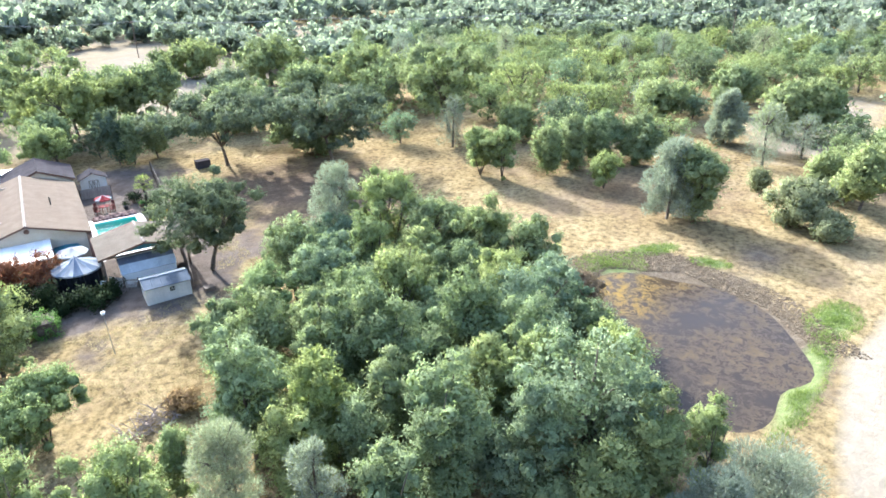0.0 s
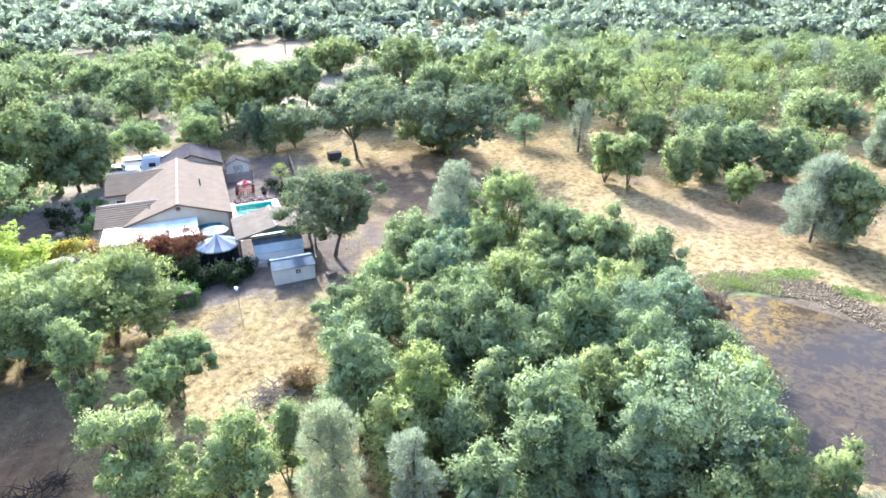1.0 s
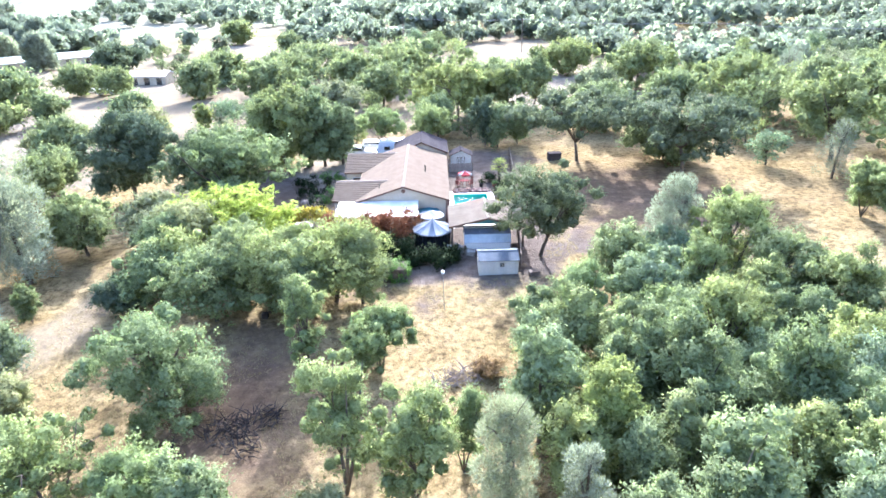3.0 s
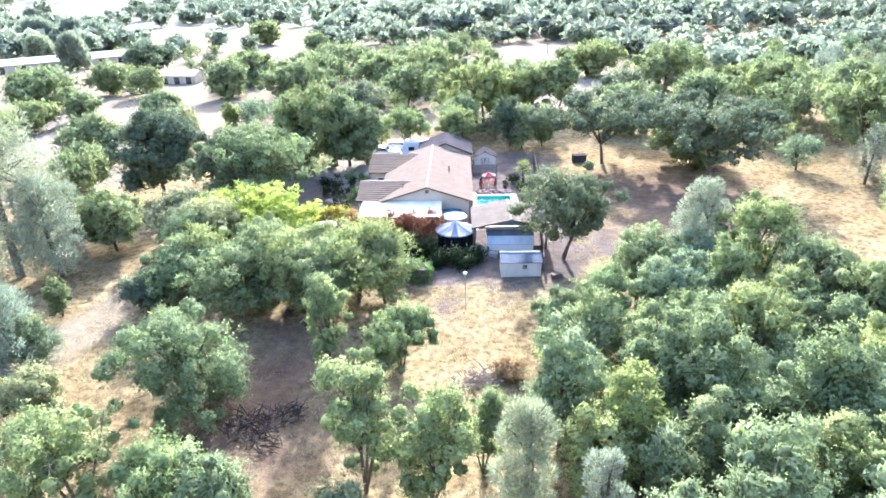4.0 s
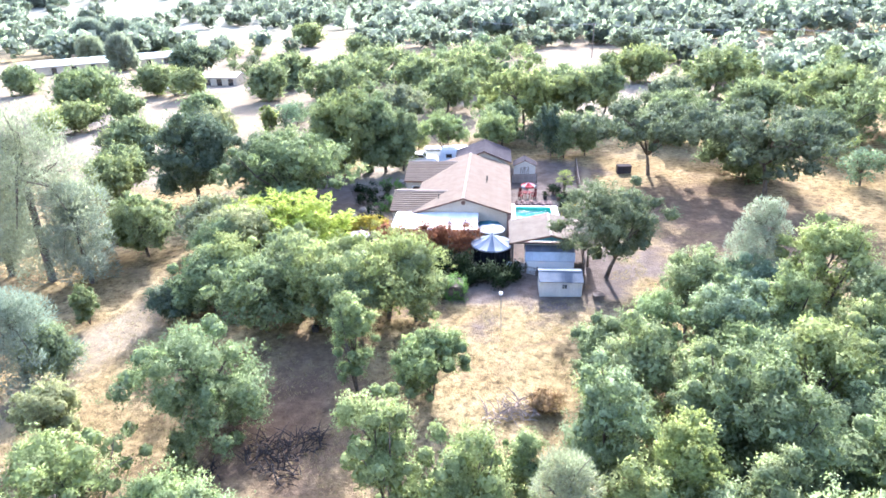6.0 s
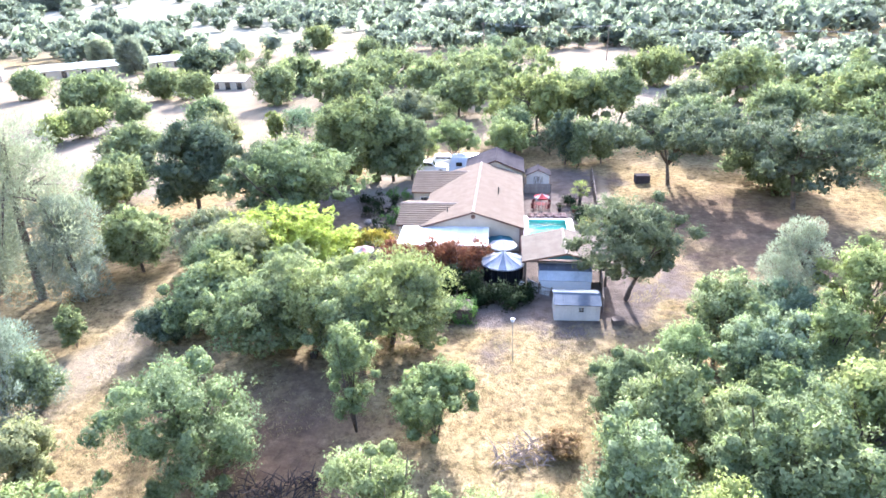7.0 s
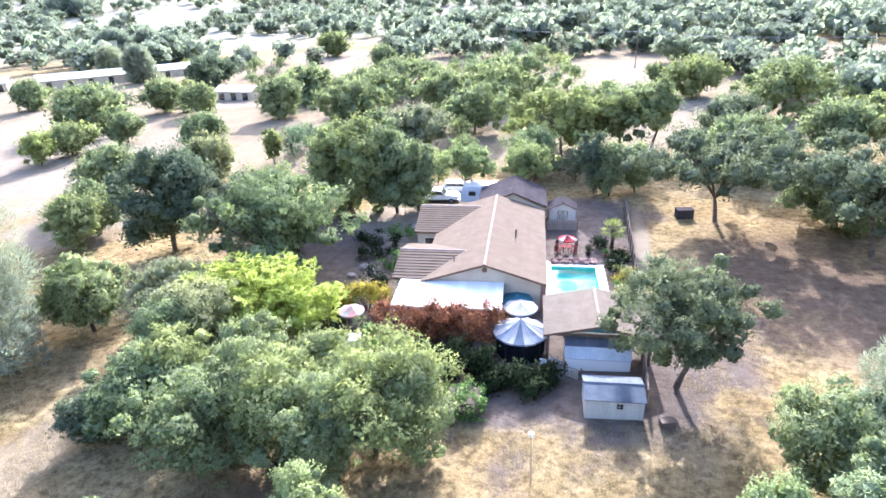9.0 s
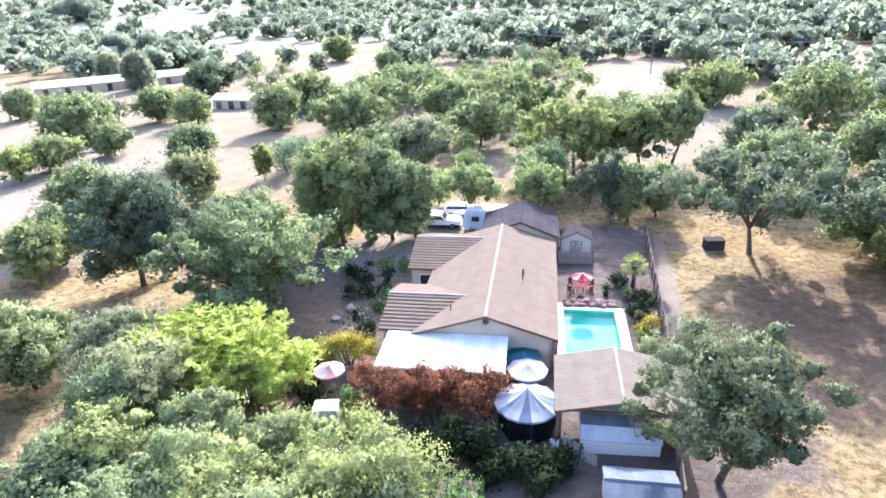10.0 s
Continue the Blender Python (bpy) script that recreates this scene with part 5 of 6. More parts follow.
TERRACOTTA = worn("terracotta", (0.2, 0.095, 0.06), (0.3, 0.15, 0.1), 3.0, 0.9, fine=18.0)


def plant_pot(x, y, r, kind, material, label):
    """A tapered pot with a rim, soil and a small tuft of leaves."""
    ob = thing("plant_pot", (x, y, float(height(x, y)) + 0.02), label, "plant pot", "pots beside the pool")
    part("pot", rod(bmesh.new(), [(0, 0, 0), (0, 0, r * 1.5)], [r * 0.7, r], 14), material, ob)
    part("rim", rod(bmesh.new(), [(0, 0, r * 1.5), (0, 0, r * 1.72)], [r * 1.12, r * 1.12], 14), material, ob)
    rng = np.random.default_rng(int(100 * y))
    verts, soft = leaf_cloud(rng, [(0, 0, 2.1 * r), (0.5 * r, 0.3 * r, 2.5 * r), (-0.5 * r, 0, 2.4 * r), (0, 0, 3.0 * r)], [r * 0.9] * 4, 260, 0.12, gap=0.0)
    shared("foliage", leaf_mesh("foliage", verts, soft), LEAF[kind], ob)
    return ob


for x, y, r, kind, material, label in ((7.6, 73.0, 0.26, "box", TERRACOTTA, "terracotta pot with a small green plant by the pool"), (7.7, 75.6, 0.3, "laurel", BLACK, "black pot with a dark plant by the pool fence"), (7.9, 76.6, 0.24, "palm", TERRACOTTA, "terracotta pot with a pale plant by the pool fence"), (7.6, 78.9, 0.3, "laurel", BLACK, "black pot with a dark plant by the pool fence"), (7.3, 80.6, 0.26, "box", TERRACOTTA, "terracotta pot with a small green plant by the pool"), (5.6, 81.2, 0.28, "laurel", BLACK, "black pot with a dark plant behind the pool")):
    plant_pot(x, y, r, kind, material, label)


def lounger(x, y, turn):
    ob = thing("sun_lounger", (x, y, float(height(x, y)) + 0.05), "dark slatted sun lounger beside the pool fence", "lounger", "loungers", turn)
    part("frame", boxed(-0.33, -0.95, 0.28, 0.33, 0.35, 0.33), POST, ob)
    for k in range(9):
        part("slat", boxed(-0.31, -0.93 + 0.14 * k, 0.334, 0.31, -0.83 + 0.14 * k, 0.355), BOARD, ob)
    bm = bmesh.new()
    hexa(bm, [(-0.32, 0.36, 0.3), (0.32, 0.36, 0.3), (0.32, 0.85, 0.72), (-0.32, 0.85, 0.72), (-0.32, 0.34, 0.34), (0.32, 0.34, 0.34), (0.32, 0.83, 0.76), (-0.32, 0.83, 0.76)])
    part("backrest", bm, BOARD, ob)
    for sx in (-0.3, 0.25):
        for sy in (-0.88, 0.25):
            part("leg", boxed(sx, sy, 0, sx + 0.05, sy + 0.05, 0.28), POST, ob)
    return ob


lounger(7.8, 77.6, 8)


def crate(name, x, y, sx, sy, sz, material, label, category, turn=0.0, lid=True):
    """A low chest or bin: body, rim and lid."""
    ob = thing(name, (x, y, float(height(x, y))), label, category, turn=turn)
    part("body", boxed(-sx / 2, -sy / 2, -0.05, sx / 2, sy / 2, sz * 0.88), material, ob, bevel=0.02)
    part("lid", boxed(-sx / 2 - 0.03, -sy / 2 - 0.03, sz * 0.885, sx / 2 + 0.03, sy / 2 + 0.03, sz), material, ob, bevel=0.015)
    return ob


crate("storage_box", 8.6, 53.9, 0.9, 0.6, 0.45, POST, "dark weathered wooden box beside the garden shed", "box", 12)
crate("trailer_box", 17.5, 92.5, 1.9, 1.2, 1.1, OLD_TILE, "weathered dark box trailer parked under the oak", "trailer", 5)
crate("storage_box", -14.6, 61.7, 1.6, 1.2, 1.2, PLASTIC, "white storage box among the trees", "box", 10)
crate("dark_bin", -15.6, 47.9, 0.5, 0.5, 0.45, CHAR, "small dark bin on the shaded grass", "bin")
crate("metal_tub", -13.8, 49.0, 0.9, 0.7, 0.5, STEEL, "grey metal tub under the trees", "tub")

lamp = thing("yard_lamp", (-0.05, 48.0, 0.0), "slim yard lamp post with a small pale lamp head", "lamp")
part("post", pole((0, 0, -0.3), (-0.08, 0, 3.5), 0.03, 0.024), METAL, lamp)
part("lamp_head", pole((-0.08, 0, 3.5), (-0.08, 0, 3.68), 0.14, 0.1, 12), WHITE, lamp)
part("cap", pole((-0.08, 0, 3.68), (-0.08, 0, 3.74), 0.17, 0.05, 12), WHITE, lamp)


# ---- shrubs and hedges ----
def bush(name, kind, x, y, lobes, size, count, label, group="", squash=0.9):
    """A shrub of many lobes given as x, y, z, radius about its foot."""
    COUNT[0] += 1
    rng = np.random.default_rng(2000 + COUNT[0])
    ob = thing(name, (x, y, float(height(x, y))), label, "shrub", group)
    verts, soft = leaf_cloud(rng, [c[:3] for c in lobes], [c[3] for c in lobes], count, size, squash=squash)
    shared("foliage", leaf_mesh("foliage", verts, soft), LEAF[kind], ob)
    bm = bmesh.new()
    for c in lobes[:10]:
        rod(bm, [(c[0] * 0.3, c[1] * 0.3, -0.1), (c[0] * 0.8, c[1] * 0.8, c[2] * 0.6), (c[0], c[1], c[2] + c[3] * 0.4)], [0.06, 0.04, 0.015], 5)
    part("stem", bm, BARK, ob)
    return ob


def row_lobes(seed, length, deep, tall, n, r0, r1):
    rng = np.random.default_rng(seed)
    return [(rng.uniform(-length / 2, length / 2), rng.uniform(-deep / 2, deep / 2), rng.uniform(0.25, 1.0) * (tall - r1 * 0.7), rng.uniform(r0, r1)) for _ in range(n)]


bush("plum_hedge", "plum", -7.4, 62.3, row_lobes(1, 10.2, 2.2, 4.3, 88, 0.45, 0.8), 0.17, 16000, "tall red-brown plum hedge before the patio cover")
bush("golden_shrub", "gold", -15.0, 68.3, row_lobes(2, 3.6, 2.4, 2.9, 22, 0.5, 0.85), 0.2, 3800, "golden yellow shrub at the house corner")
bush("green_shrub", "box", -17.6, 68.0, row_lobes(12, 2.4, 2.0, 1.8, 12, 0.45, 0.7), 0.2, 1800, "green garden shrub below the house corner")
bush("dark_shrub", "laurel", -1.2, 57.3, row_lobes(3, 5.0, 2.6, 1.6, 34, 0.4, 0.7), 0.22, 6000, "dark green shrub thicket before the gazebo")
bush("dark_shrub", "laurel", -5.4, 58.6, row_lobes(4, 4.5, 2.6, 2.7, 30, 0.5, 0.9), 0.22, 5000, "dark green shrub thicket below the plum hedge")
hedge_rng = np.random.default_rng(5)
hedge = thing("clipped_hedge", (-4.6, 54.5, -0.1), "box-shaped clipped green hedge", "hedge")
pts = hedge_rng.uniform((-1.25, -1.1, 0.1), (1.25, 1.1, 1.5), (260, 3))
verts, soft = leaf_cloud(hedge_rng, pts, np.full(260, 0.2), 6500, 0.13, squash=1.0)
shared("foliage", leaf_mesh("foliage", verts, soft), LEAF["box"], hedge)
part("woody_core", boxed(-1.1, -0.95, -0.1, 1.1, 0.95, 1.3), BARK, hedge)
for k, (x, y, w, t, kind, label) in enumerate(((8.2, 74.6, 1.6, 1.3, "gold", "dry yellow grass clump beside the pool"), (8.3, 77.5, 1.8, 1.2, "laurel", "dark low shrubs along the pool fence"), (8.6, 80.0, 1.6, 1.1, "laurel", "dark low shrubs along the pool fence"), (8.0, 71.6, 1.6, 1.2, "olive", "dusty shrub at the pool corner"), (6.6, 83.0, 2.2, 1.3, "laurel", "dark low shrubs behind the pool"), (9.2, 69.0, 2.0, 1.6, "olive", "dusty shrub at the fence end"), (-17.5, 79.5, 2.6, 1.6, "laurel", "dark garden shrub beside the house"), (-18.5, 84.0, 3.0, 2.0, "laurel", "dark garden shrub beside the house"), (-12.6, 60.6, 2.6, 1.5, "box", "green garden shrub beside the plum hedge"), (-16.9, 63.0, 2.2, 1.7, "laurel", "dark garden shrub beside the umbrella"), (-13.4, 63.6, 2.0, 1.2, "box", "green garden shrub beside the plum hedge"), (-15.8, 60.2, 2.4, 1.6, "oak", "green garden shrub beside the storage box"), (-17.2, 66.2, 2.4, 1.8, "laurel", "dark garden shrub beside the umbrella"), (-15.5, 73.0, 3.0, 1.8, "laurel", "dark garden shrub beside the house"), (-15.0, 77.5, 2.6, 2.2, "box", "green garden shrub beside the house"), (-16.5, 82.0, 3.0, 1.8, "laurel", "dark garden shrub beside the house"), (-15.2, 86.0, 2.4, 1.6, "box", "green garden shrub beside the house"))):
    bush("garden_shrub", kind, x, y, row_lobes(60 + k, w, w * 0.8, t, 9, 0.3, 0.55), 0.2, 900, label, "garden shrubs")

rng = np.random.default_rng(41)
for k, (x, y, r) in enumerate(((-16.4, 76.2, 0.5), (-15.6, 75.4, 0.35), (-14.4, 80.4, 0.4), (-17.6, 77.4, 0.6), (-15.1, 78.6, 0.3), (-13.6, 87.6, 0.45), (-14.4, 88.6, 0.6), (-18.4, 75.4, 0.45))):
    ob = thing("garden_rock", (x, y, float(height(x, y)) + 0.1), "pale weathered boulder in the garden beside the house", "rock", "garden rocks")
    part("stone", boulder(rng, r), BOARD, ob)

# bamboo
rng = np.random.default_rng(77)
bamboo = thing("bamboo_clump", (-22.4, 63.4, -0.57), "tall bright yellow-green bamboo clump with arching canes", "bamboo")
leaves, canes = [], bmesh.new()
for k in range(130):
    a, d = rng.uniform(0, 6.28), math.sqrt(rng.random())
    foot = np.array((5.5 * d * math.cos(a), 3.0 * d * math.sin(a), 0))
    tall = rng.uniform(4.2, 9.9) * (1.0 - 0.22 * d)
    out = np.array((math.cos(a), math.sin(a) * 0.8 - 0.2, 0)) * rng.uniform(0.4, 2.0)
    path = [foot + out * f**2.4 + (0, 0, tall * (f - 0.2 * f**4)) for f in np.linspace(0, 1, 7)]
    rod(canes, [tuple(p) for p in path], [0.03, 0.03, 0.028, 0.024, 0.018, 0.012, 0.005], 4)
    # side sprays along the cane, each a drooping double row of leaves
    for j in range(15):
        f = 0.32 + 0.68 * (j + rng.uniform(0, 0.9)) / 15
        root = foot + out * f**2.4 + (0, 0, tall * (f - 0.2 * f**4))
        b = rng.uniform(0, 6.28)
        way = np.array((math.cos(b), math.sin(b), rng.uniform(0.35, 1.3))) + out * 0.35
        way /= np.linalg.norm(way)
        reach = rng.uniform(0.5, 1.0) * (1.15 - 0.6 * f)
        n = 13
        g = np.linspace(0.1, 1, n)[:, None]
        at = root + way * reach * g - (0, 0, 0.35 * reach) * g**2
        cross = np.cross(way, (0, 0, 1.0))
        cross /= np.linalg.norm(cross) + 1e-9
        flip = np.where(np.arange(n) % 2 == 0, 1.0, -1.0)[:, None]
        fan = way * 0.8 + cross * flip * 0.7 + rng.normal(size=(n, 3)) * 0.22 - (0, 0, 0.15)
        fan /= np.linalg.norm(fan, axis=1)[:, None]
        side = np.cross(fan, (0, 0, 1.0) + rng.normal(size=(n, 3)) * 0.4)
        side /= np.linalg.norm(side, axis=1)[:, None]
        long = rng.uniform(0.34, 0.62, n)[:, None]
        leaves.append(np.stack([at, at + fan * long * 0.45 + side * long * 0.12, at + fan * long, at + fan * long * 0.45 - side * long * 0.12], 1))
leaves = np.concatenate(leaves)
shared("foliage", array_mesh("foliage", leaves.reshape(-1, 3), np.arange(len(leaves) * 4).reshape(-1, 4)), LEAF["bamboo"], bamboo)
part("cane", canes, LEAF["gold"], bamboo)

# palm
palm = thing("fan_palm", (8.2, 83.0, 0.15), "small fan palm with a shaggy trunk and yellow-green fronds", "palm tree")
bm = bmesh.new()
rod(bm, [(0, 0, -0.2), (0.03, 0, 0.8), (0.0, 0.03, 1.7), (0, 0, 2.3)], [0.24, 0.2, 0.22, 0.3], 9)
part("trunk", bm, BARK, palm)
rng = np.random.default_rng(88)
for k in range(26):
    a, e = k * 2.4, radians(-35 + 110 * (k / 26) + rng.uniform(-8, 8))
    way = np.array((math.cos(a) * math.cos(e), math.sin(a) * math.cos(e), math.sin(e)))
    hub = np.array((0, 0, 2.3)) + way * 0.75
    side = np.cross(way, (0, 0, 1))
    side /= np.linalg.norm(side) + 1e-9
    bm = bmesh.new()
    rod(bm, [(0, 0, 2.25), tuple(hub)], [0.02, 0.012], 4)
    for j in range(13):
        b = radians(-80 + 160 * j / 12)
        tip = hub + (way * math.cos(b) + side * math.sin(b)) * 0.72 - (0, 0, 0.12 + 0.1 * abs(math.sin(b)))
        w = np.cross(tip - hub, (0, 0, 1))
        w = w / (np.linalg.norm(w) + 1e-9) * 0.04
        mid = hub * 0.5 + tip * 0.5
        vs = [bm.verts.new(p) for p in (hub, mid + w, tip, mid - w)]
        bm.faces.new(vs)
    part("frond", bm, LEAF["palm"], palm)


# ---- vehicles ----
def wheel(parent, x, y, r=0.37):
    tyre = part("tyre", pole((x, y - 0.12, r), (x, y + 0.12, r), r, sides=18), BLACK, parent)
    part("rim", pole((x, y - 0.13, r), (x, y + 0.13, r), r * 0.6, sides=14), METAL, tyre)


def pickup(x, y, turn):
    ob = thing("pickup_truck", (x, y, float(height(x, y))), "white pickup truck with a crew cab parked on the pale drive", "truck", turn=turn)
    w = 0.95
    part("chassis", boxed(-2.7, -0.8, 0.35, 2.7, 0.8, 0.55), BLACK, ob)
    part("bonnet", prism(bmesh.new(), [(1.15, 0.55), (2.85, 0.55), (2.88, 0.95), (2.7, 1.12), (1.15, 1.22)], -w, w, "y"), CAR_WHITE, ob, bevel=0.03)
    part("cab", prism(bmesh.new(), [(-1.1, 0.55), (1.148, 0.55), (1.148, 1.2), (0.55, 1.78), (-0.85, 1.8), (-1.1, 1.2)], -w + 0.03, w - 0.03, "y"), CAR_WHITE, ob, bevel=0.03)
    for s in (-1, 1):
        part("side_window", prism(bmesh.new(), [(-0.95, 1.22), (0.95, 1.22), (0.5, 1.68), (-0.78, 1.7)], s * 0.921, s * 0.93, "y"), DARK_GLASS, ob)
        part("bed_side", boxed(-2.8, s * 0.9 - 0.05, 0.55, -1.105, s * 0.9 + 0.05, 1.2), CAR_WHITE, ob, bevel=0.02)
        part("headlight", boxed(2.8, s * 0.7 - 0.17, 0.8, 2.9, s * 0.7 + 0.17, 0.95), WHITE, ob)
        part("tail_light", boxed(-2.83, s * 0.86 - 0.06, 0.8, -2.801, s * 0.86 + 0.06, 1.1), RED_PAINT, ob)
        part("wing_mirror", boxed(0.75, s * 1.03 - 0.08, 1.2, 0.85, s * 1.03 + 0.08, 1.38), BLACK, ob)
    bm = bmesh.new()
    hexa(bm, [(1.13, -0.8, 1.235), (1.16, -0.8, 1.235), (1.16, 0.8, 1.235), (1.13, 0.8, 1.235), (0.6, -0.75, 1.76), (0.63, -0.75, 1.76), (0.63, 0.75, 1.76), (0.6, 0.75, 1.76)])
    part("windscreen", bm, DARK_GLASS, ob)
    part("bed_floor", boxed(-2.8, -0.849, 0.56, -1.105, 0.849, 0.66), BLACK, ob)
    part("tailgate", boxed(-2.8, -0.849, 0.67, -2.72, 0.849, 1.18), CAR_WHITE, ob)
    part("bumper", boxed(2.86, -0.9, 0.42, 2.98, 0.9, 0.6), METAL, ob)
    for wx in (-1.85, 1.9):
        for s in (-1, 1):
            wheel(ob, wx, s * 0.87)
    return ob


def wagon(x, y, turn, label):
    ob = thing("car", (x, y, float(height(x, y))), label, "car", turn=turn)
    part("body", prism(bmesh.new(), [(-2.2, 0.35), (2.2, 0.35), (2.25, 0.75), (1.95, 0.95), (1.0, 1.05), (-2.2, 1.1)], -0.9, 0.9, "y"), CAR_WHITE, ob, bevel=0.04)
    part("cabin", prism(bmesh.new(), [(-2.15, 1.09), (1.05, 1.04), (0.45, 1.55), (-1.95, 1.6)], -0.82, 0.82, "y"), CAR_WHITE, ob, bevel=0.03)
    for s in (-1, 1):
        part("side_window", prism(bmesh.new(), [(-1.95, 1.12), (0.8, 1.1), (0.35, 1.46), (-1.8, 1.5)], s * 0.821, s * 0.83, "y"), DARK_GLASS, ob)
    for wx in (-1.4, 1.4):
        for s in (-1, 1):
            wheel(ob, wx, s * 0.82, 0.33)
    return ob


pickup(-12.9, 98.8, 2)
wagon(-10.4, 103.0, 4, "white estate car parked behind the house")
camper = thing("camper_trailer", (-5.1, 97.9, -0.1), "long pale blue and white camper trailer behind the house", "trailer")
part("body", prism(bmesh.new(), [(-4.4, 0.45), (4.2, 0.45), (4.5, 1.2), (4.2, 2.6), (-4.1, 2.6), (-4.5, 1.4)], -1.2, 1.2, "y"), CAR_BLUE, camper, bevel=0.06)
part("roof", boxed(-4.0, -1.1, 2.601, 4.1, 1.1, 2.72), WHITE, camper, bevel=0.04)
for k in range(4):
    part("window", boxed(-3.4 + 1.9 * k, -1.225, 1.35, -2.5 + 1.9 * k, -1.201, 1.95), DARK_GLASS, camper)
for s in (-1, 1):
    for wx in (-0.5, 0.4):
        wheel(camper, wx, s * 1.1, 0.36)


# ---- far buildings ----
def barn_house(x, y, long, wide, tall, turn, roof_mat, label, doors=3):
    ob = thing("farm_building", (x, y, float(height(x, y)) - 0.1), label, "building", turn=turn)
    for s in (-1, 1):
        part("wall", boxed(-long / 2, s * wide / 2 - 0.1, 0, long / 2, s * wide / 2 + 0.1, tall), STUCCO, ob)
        part("gable_wall", prism(bmesh.new(), [(-wide / 2 + 0.11, 0), (wide / 2 - 0.11, 0), (wide / 2 - 0.11, tall), (0, tall + wide * 0.16), (-wide / 2 + 0.11, tall)], s * (long / 2) - 0.1, s * (long / 2) + 0.1, "x"), STUCCO, ob)
        bm = bmesh.new()
        e = wide / 2 + 0.5
        hexa(bm, [(-long / 2 - 0.4, s * e, tall - 0.1), (long / 2 + 0.4, s * e, tall - 0.1), (long / 2 + 0.4, 0, tall + wide * 0.18), (-long / 2 - 0.4, 0, tall + wide * 0.18), (-long / 2 - 0.4, s * e, tall), (long / 2 + 0.4, s * e, tall), (long / 2 + 0.4, 0, tall + wide * 0.18 + 0.1), (-long / 2 - 0.4, 0, tall + wide * 0.18 + 0.1)])
        part("roof", bm, roof_mat, ob)
    for k in range(doors):
        cx = long * ((k + 0.5) / doors - 0.5)
        part("doorway", boxed(cx - 0.8, -wide / 2 - 0.13, 0.1, cx + 0.8, -wide / 2 - 0.101, tall * 0.8), DARK_GLASS, ob, "dark doorway")
    return ob


barn_house(-152, 238, 52, 9, 3.0, 42, FAR_ROOF, "long low farm building with a pale green metal roof", 8)
barn_house(-186, 216, 12, 8, 3.0, 30, FAR_ROOF, "small farm building with a pale metal roof")
barn_house(-83, 190, 11, 6, 2.6, -6, WHITE, "open-fronted white-roofed farm shelter", 3)
barn_house(-45, 330, 14, 9, 3.0, 10, WHITE, "far white-roofed house among oaks")
barn_house(-20, 300, 12, 8, 3.0, -8, WHITE, "far pale house among oaks")
barn_house(96, 79, 5, 4, 2.2, 20, WHITE, "small pale shed in the woods", 1)
wagon(-88, 172, 5, "white car parked under the oaks of the farm")
wagon(-95, 177, 20, "white car parked under the oaks of the farm")
wagon(-72, 186, 70, "white car parked on the farm drive")


# ---- power line ----
def power_pole(x, y, tall=11.0):
    ob = thing("power_pole", (x, y, float(height(x, y))), "weathered wooden power pole with a crossarm", "pole", "power poles", turn=-48)
    part("post", pole((0, 0, -0.5), (0, 0, tall), 0.17, 0.11, 9), POLE_WOOD, ob)
    part("crossarm", boxed(-0.06, -1.2, tall - 0.6, 0.06, 1.2, tall - 0.45), POLE_WOOD, ob)
    for k in (-1.1, 0.4, 1.1):
        part("insulator", pole((0, k, tall - 0.45), (0, k, tall - 0.25), 0.05), WHITE, ob)
    return ob


LINE = ((160, 106), (118, 144), (76, 182), (30, 224), (-12, 262))
for x, y in LINE:
    power_pole(x, y)
for off in (-1.0, 1.0):
    for (x0, y0), (x1, y1) in zip(LINE, LINE[1:]):
        z0, z1 = float(height(x0, y0)) + 10.75, float(height(x1, y1)) + 10.75
        bm = bmesh.new()
        rod(bm, [(x0 + (x1 - x0) * f + off * 0.7, y0 + (y1 - y0) * f + off * 0.74, z0 + (z1 - z0) * f - 4 * 0.9 * f * (1 - f)) for f in np.linspace(0, 1, 9)], [0.03] * 9, 4)
        wire = part("power_line", bm, METAL, None)
        tagged(wire, "thin sagging power wire between wooden poles", "wire", "power wires")

# ---- burnt slash pile and brush on the slope ----
rng = np.random.default_rng(5)
for cx, cy, n, r in ((-14.4, 33.0, 110, 1.6), (-12.4, 34.2, 60, 1.3), (-17.9, 30.8, 30, 1.0), (-13.0, 31.6, 40, 1.2), (1.5, 37.8, 60, 1.2), (-0.2, 37.3, 40, 1.0)):
    ob = thing("slash_pile", (cx, cy, float(height(cx, cy))), "burnt heap of dark branches and twigs" if cx < -5 else "heap of dead grey-brown branches on dry grass", "brush pile", "slash piles")
    for k in range(n):
        a, d = rng.uniform(0, 6.28), r * math.sqrt(rng.random())
        p = Vector((d * math.cos(a), d * math.sin(a), rng.uniform(0.05, 0.25)))
        b = rng.uniform(0, 6.28)
        w = Vector((math.cos(b), math.sin(b), rng.uniform(-0.1, 0.8))) * rng.uniform(0.5, 1.3)
        bm = bmesh.new()
        rod(bm, [p, p + w * 0.5 + Vector((0, 0, 0.1)), p + w], [0.045, 0.03, 0.008], 4)
        part("branch", bm, CHAR if cx < -5 else BOARD, ob)

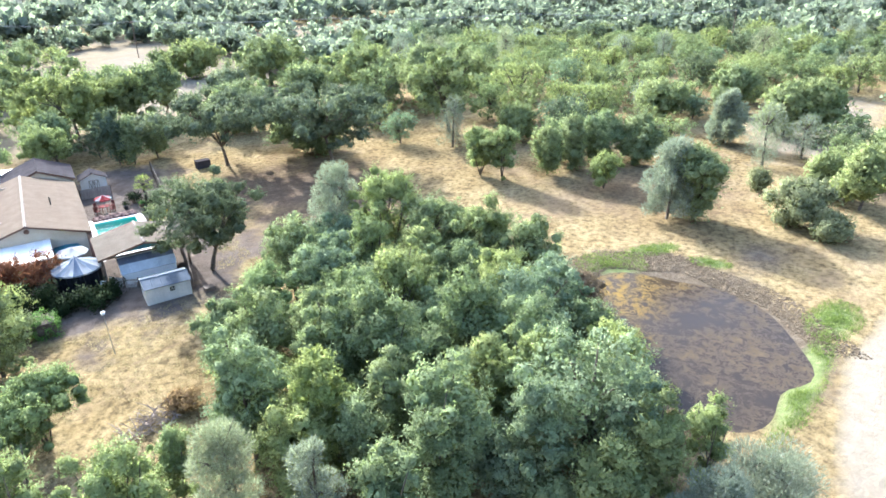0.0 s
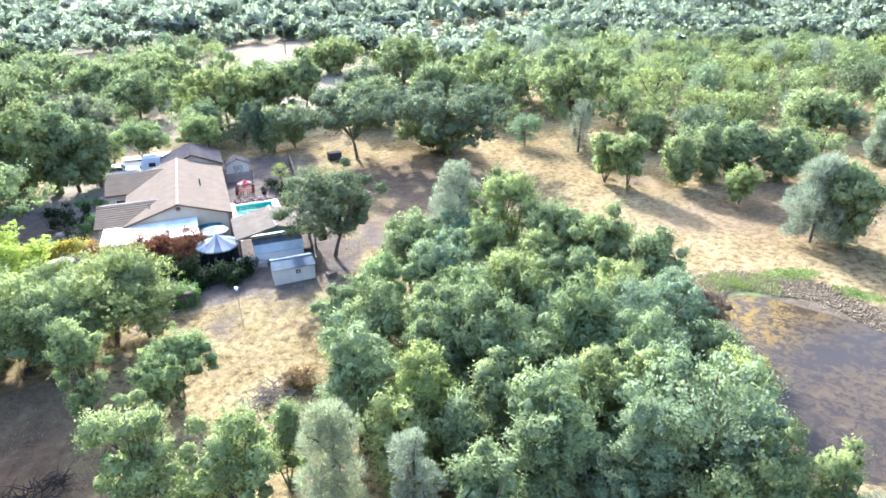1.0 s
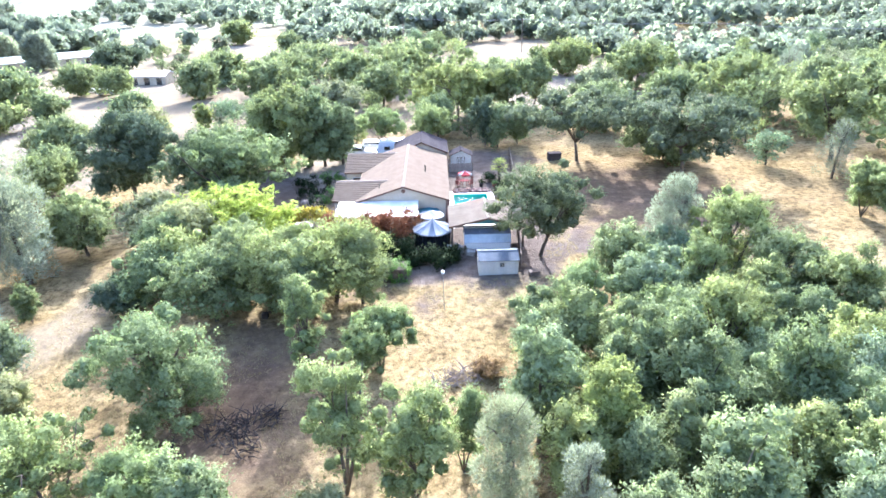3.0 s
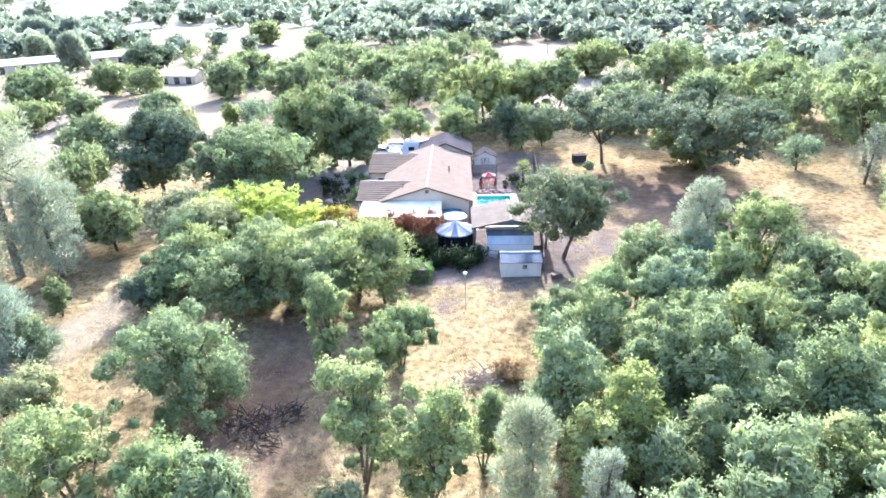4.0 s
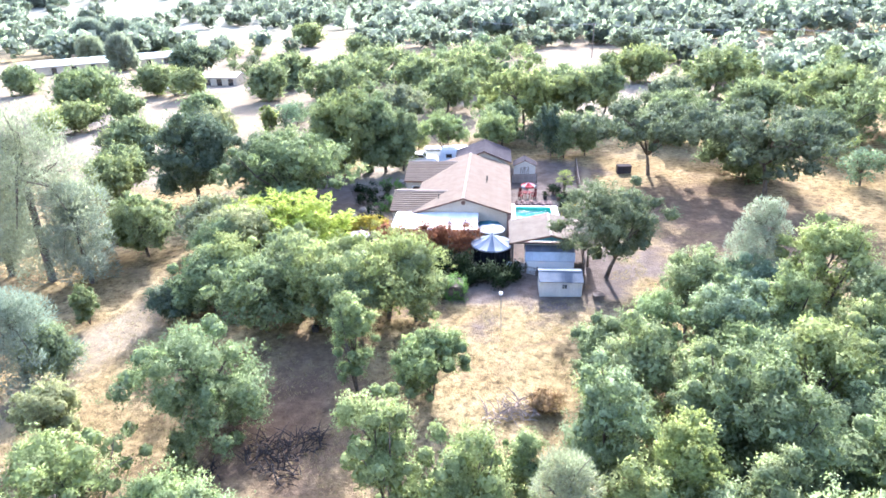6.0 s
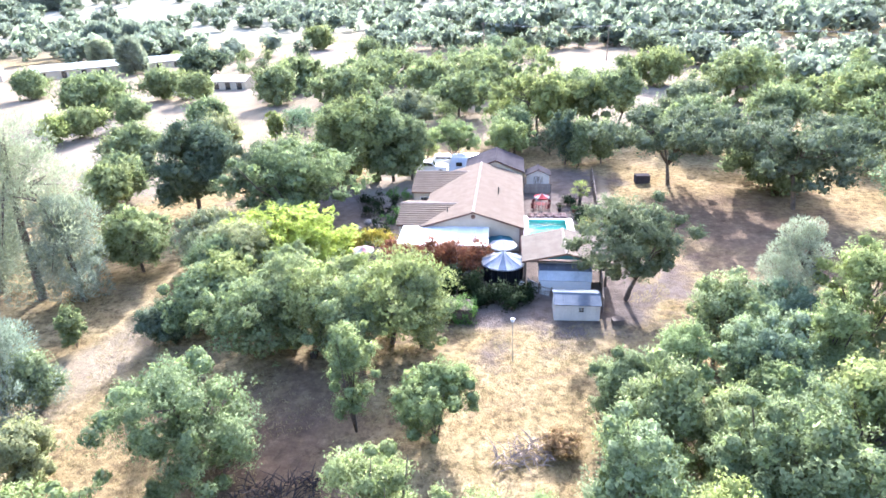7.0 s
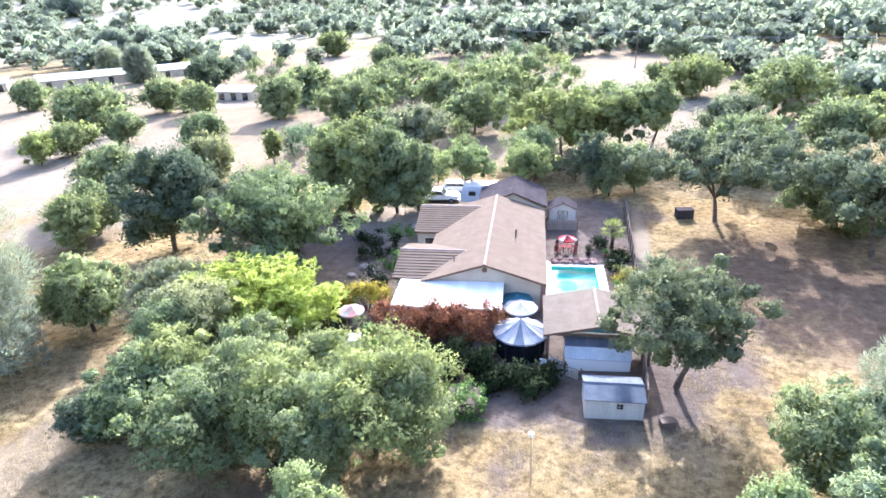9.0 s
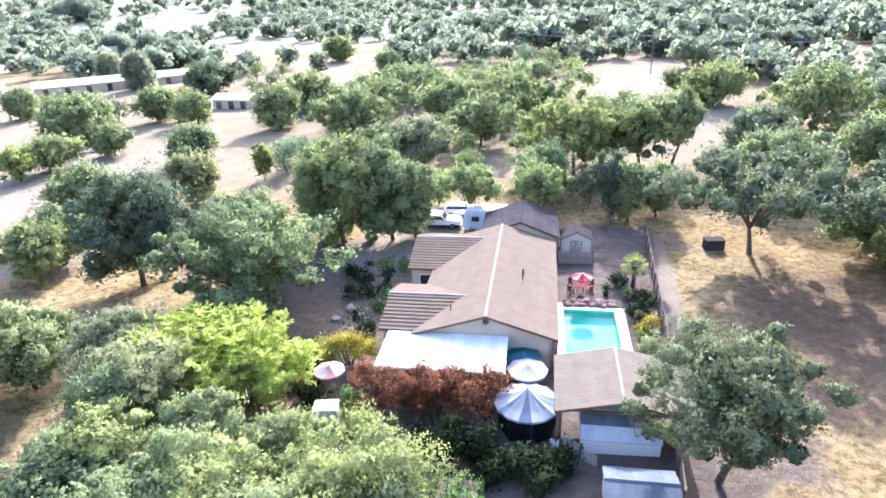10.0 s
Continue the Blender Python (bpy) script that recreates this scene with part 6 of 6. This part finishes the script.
# ---- stones of the pond bank ----
rng = np.random.default_rng(12)
stone_v, stone_q = [], []
cube = np.array([(x, y, z) for z in (-1, 1) for y in (-1, 1) for x in (-1, 1)], float) * 0.6
faces6 = np.array([(0, 2, 3, 1), (4, 5, 7, 6), (0, 1, 5, 4), (1, 3, 7, 5), (3, 2, 6, 7), (2, 0, 4, 6)])
for k in range(4200):
    a = rng.uniform(-0.45, 1.9)
    d = 1.06 + 0.36 * rng.random() ** 1.1 + 0.03 * math.sin(9 * a)
    u, v = 7.8 * d * math.cos(a), 10.8 * d * math.sin(a)
    x, y = 37 + u * c18 - v * s18, 24.5 + u * s18 + v * c18
    r = rng.uniform(0.05, 0.12)
    body = cube * rng.uniform(0.7, 1.2, (8, 3)) * (r, r, r * 0.7)
    stone_q.append(faces6 + 8 * len(stone_v))
    stone_v.append(body + (x, y, float(height(x, y)) + r * 0.2))
stones = new("pebble_bank", array_mesh("pebble_bank", np.concatenate(stone_v), np.concatenate(stone_q)))
stones.data.materials.append(STONE)
tagged(stones, "band of grey-brown pebbles along the pond shore", "pebbles", kind="stuff")


# ---- grass ----
def grass(name, spots, tall, material, label, blades=5):
    rng = np.random.default_rng(len(spots))
    n = len(spots)
    base = np.concatenate([spots, height(spots[:, 0], spots[:, 1])[:, None]], 1)
    base = np.repeat(base, blades, 0) + rng.normal(size=(n * blades, 3)) * (0.1, 0.1, 0)
    m = len(base)
    a = rng.uniform(0, 6.28, m)
    long = rng.uniform(0.5, 1.2, m) * tall
    lean = np.stack([np.cos(a), np.sin(a), np.full(m, 1.6)], 1)
    lean /= np.linalg.norm(lean, axis=1)[:, None]
    side = np.stack([-np.sin(a), np.cos(a), np.zeros(m)], 1) * (0.022 * tall / 0.3)
    tip = base + lean * long[:, None]
    verts = np.stack([base - side, base + side, tip + side * 0.2, tip - side * 0.2], 1)
    ob = new(name, array_mesh(name, verts.reshape(-1, 3), np.arange(4 * m).reshape(-1, 4)))
    ob.data.materials.append(material)
    return tagged(ob, label, "grass", kind="stuff")


rng = np.random.default_rng(3)
spots = rng.uniform((-40, 24), (14, 66), (15000, 2))
wave = np.sin(spots[:, 0] / 1.7 + np.sin(spots[:, 1] / 2.3)) + np.sin(spots[:, 1] / 1.3 + np.sin(spots[:, 0] / 2.9))
bare = (((spots[:, 0] + 1) / 13) ** 2 + ((spots[:, 1] - 65) / 13) ** 2 < 1)
grass("dry_grass", spots[(wave > -0.5) & ~bare], 0.2, STRAW, "tufts of tall dry golden grass")
green = []
for cx, cy, rx, ry, turn in BANKS:
    a, d = rng.uniform(0, 6.28, int(75 * rx * ry)), rng.random(int(75 * rx * ry)) ** 0.75
    u, v = rx * d * np.cos(a), ry * d * np.sin(a)
    c, e = math.cos(radians(turn)), math.sin(radians(turn))
    green.append(np.stack([cx + u * c - v * e, cy + u * e + v * c], 1))
bank = np.concatenate(green)
keep = pond_reach(bank[:, 0], bank[:, 1]) > 1.06
grass("bank_grass", bank[keep], 0.26, REED, "fresh green grass along the pond bank", 5)
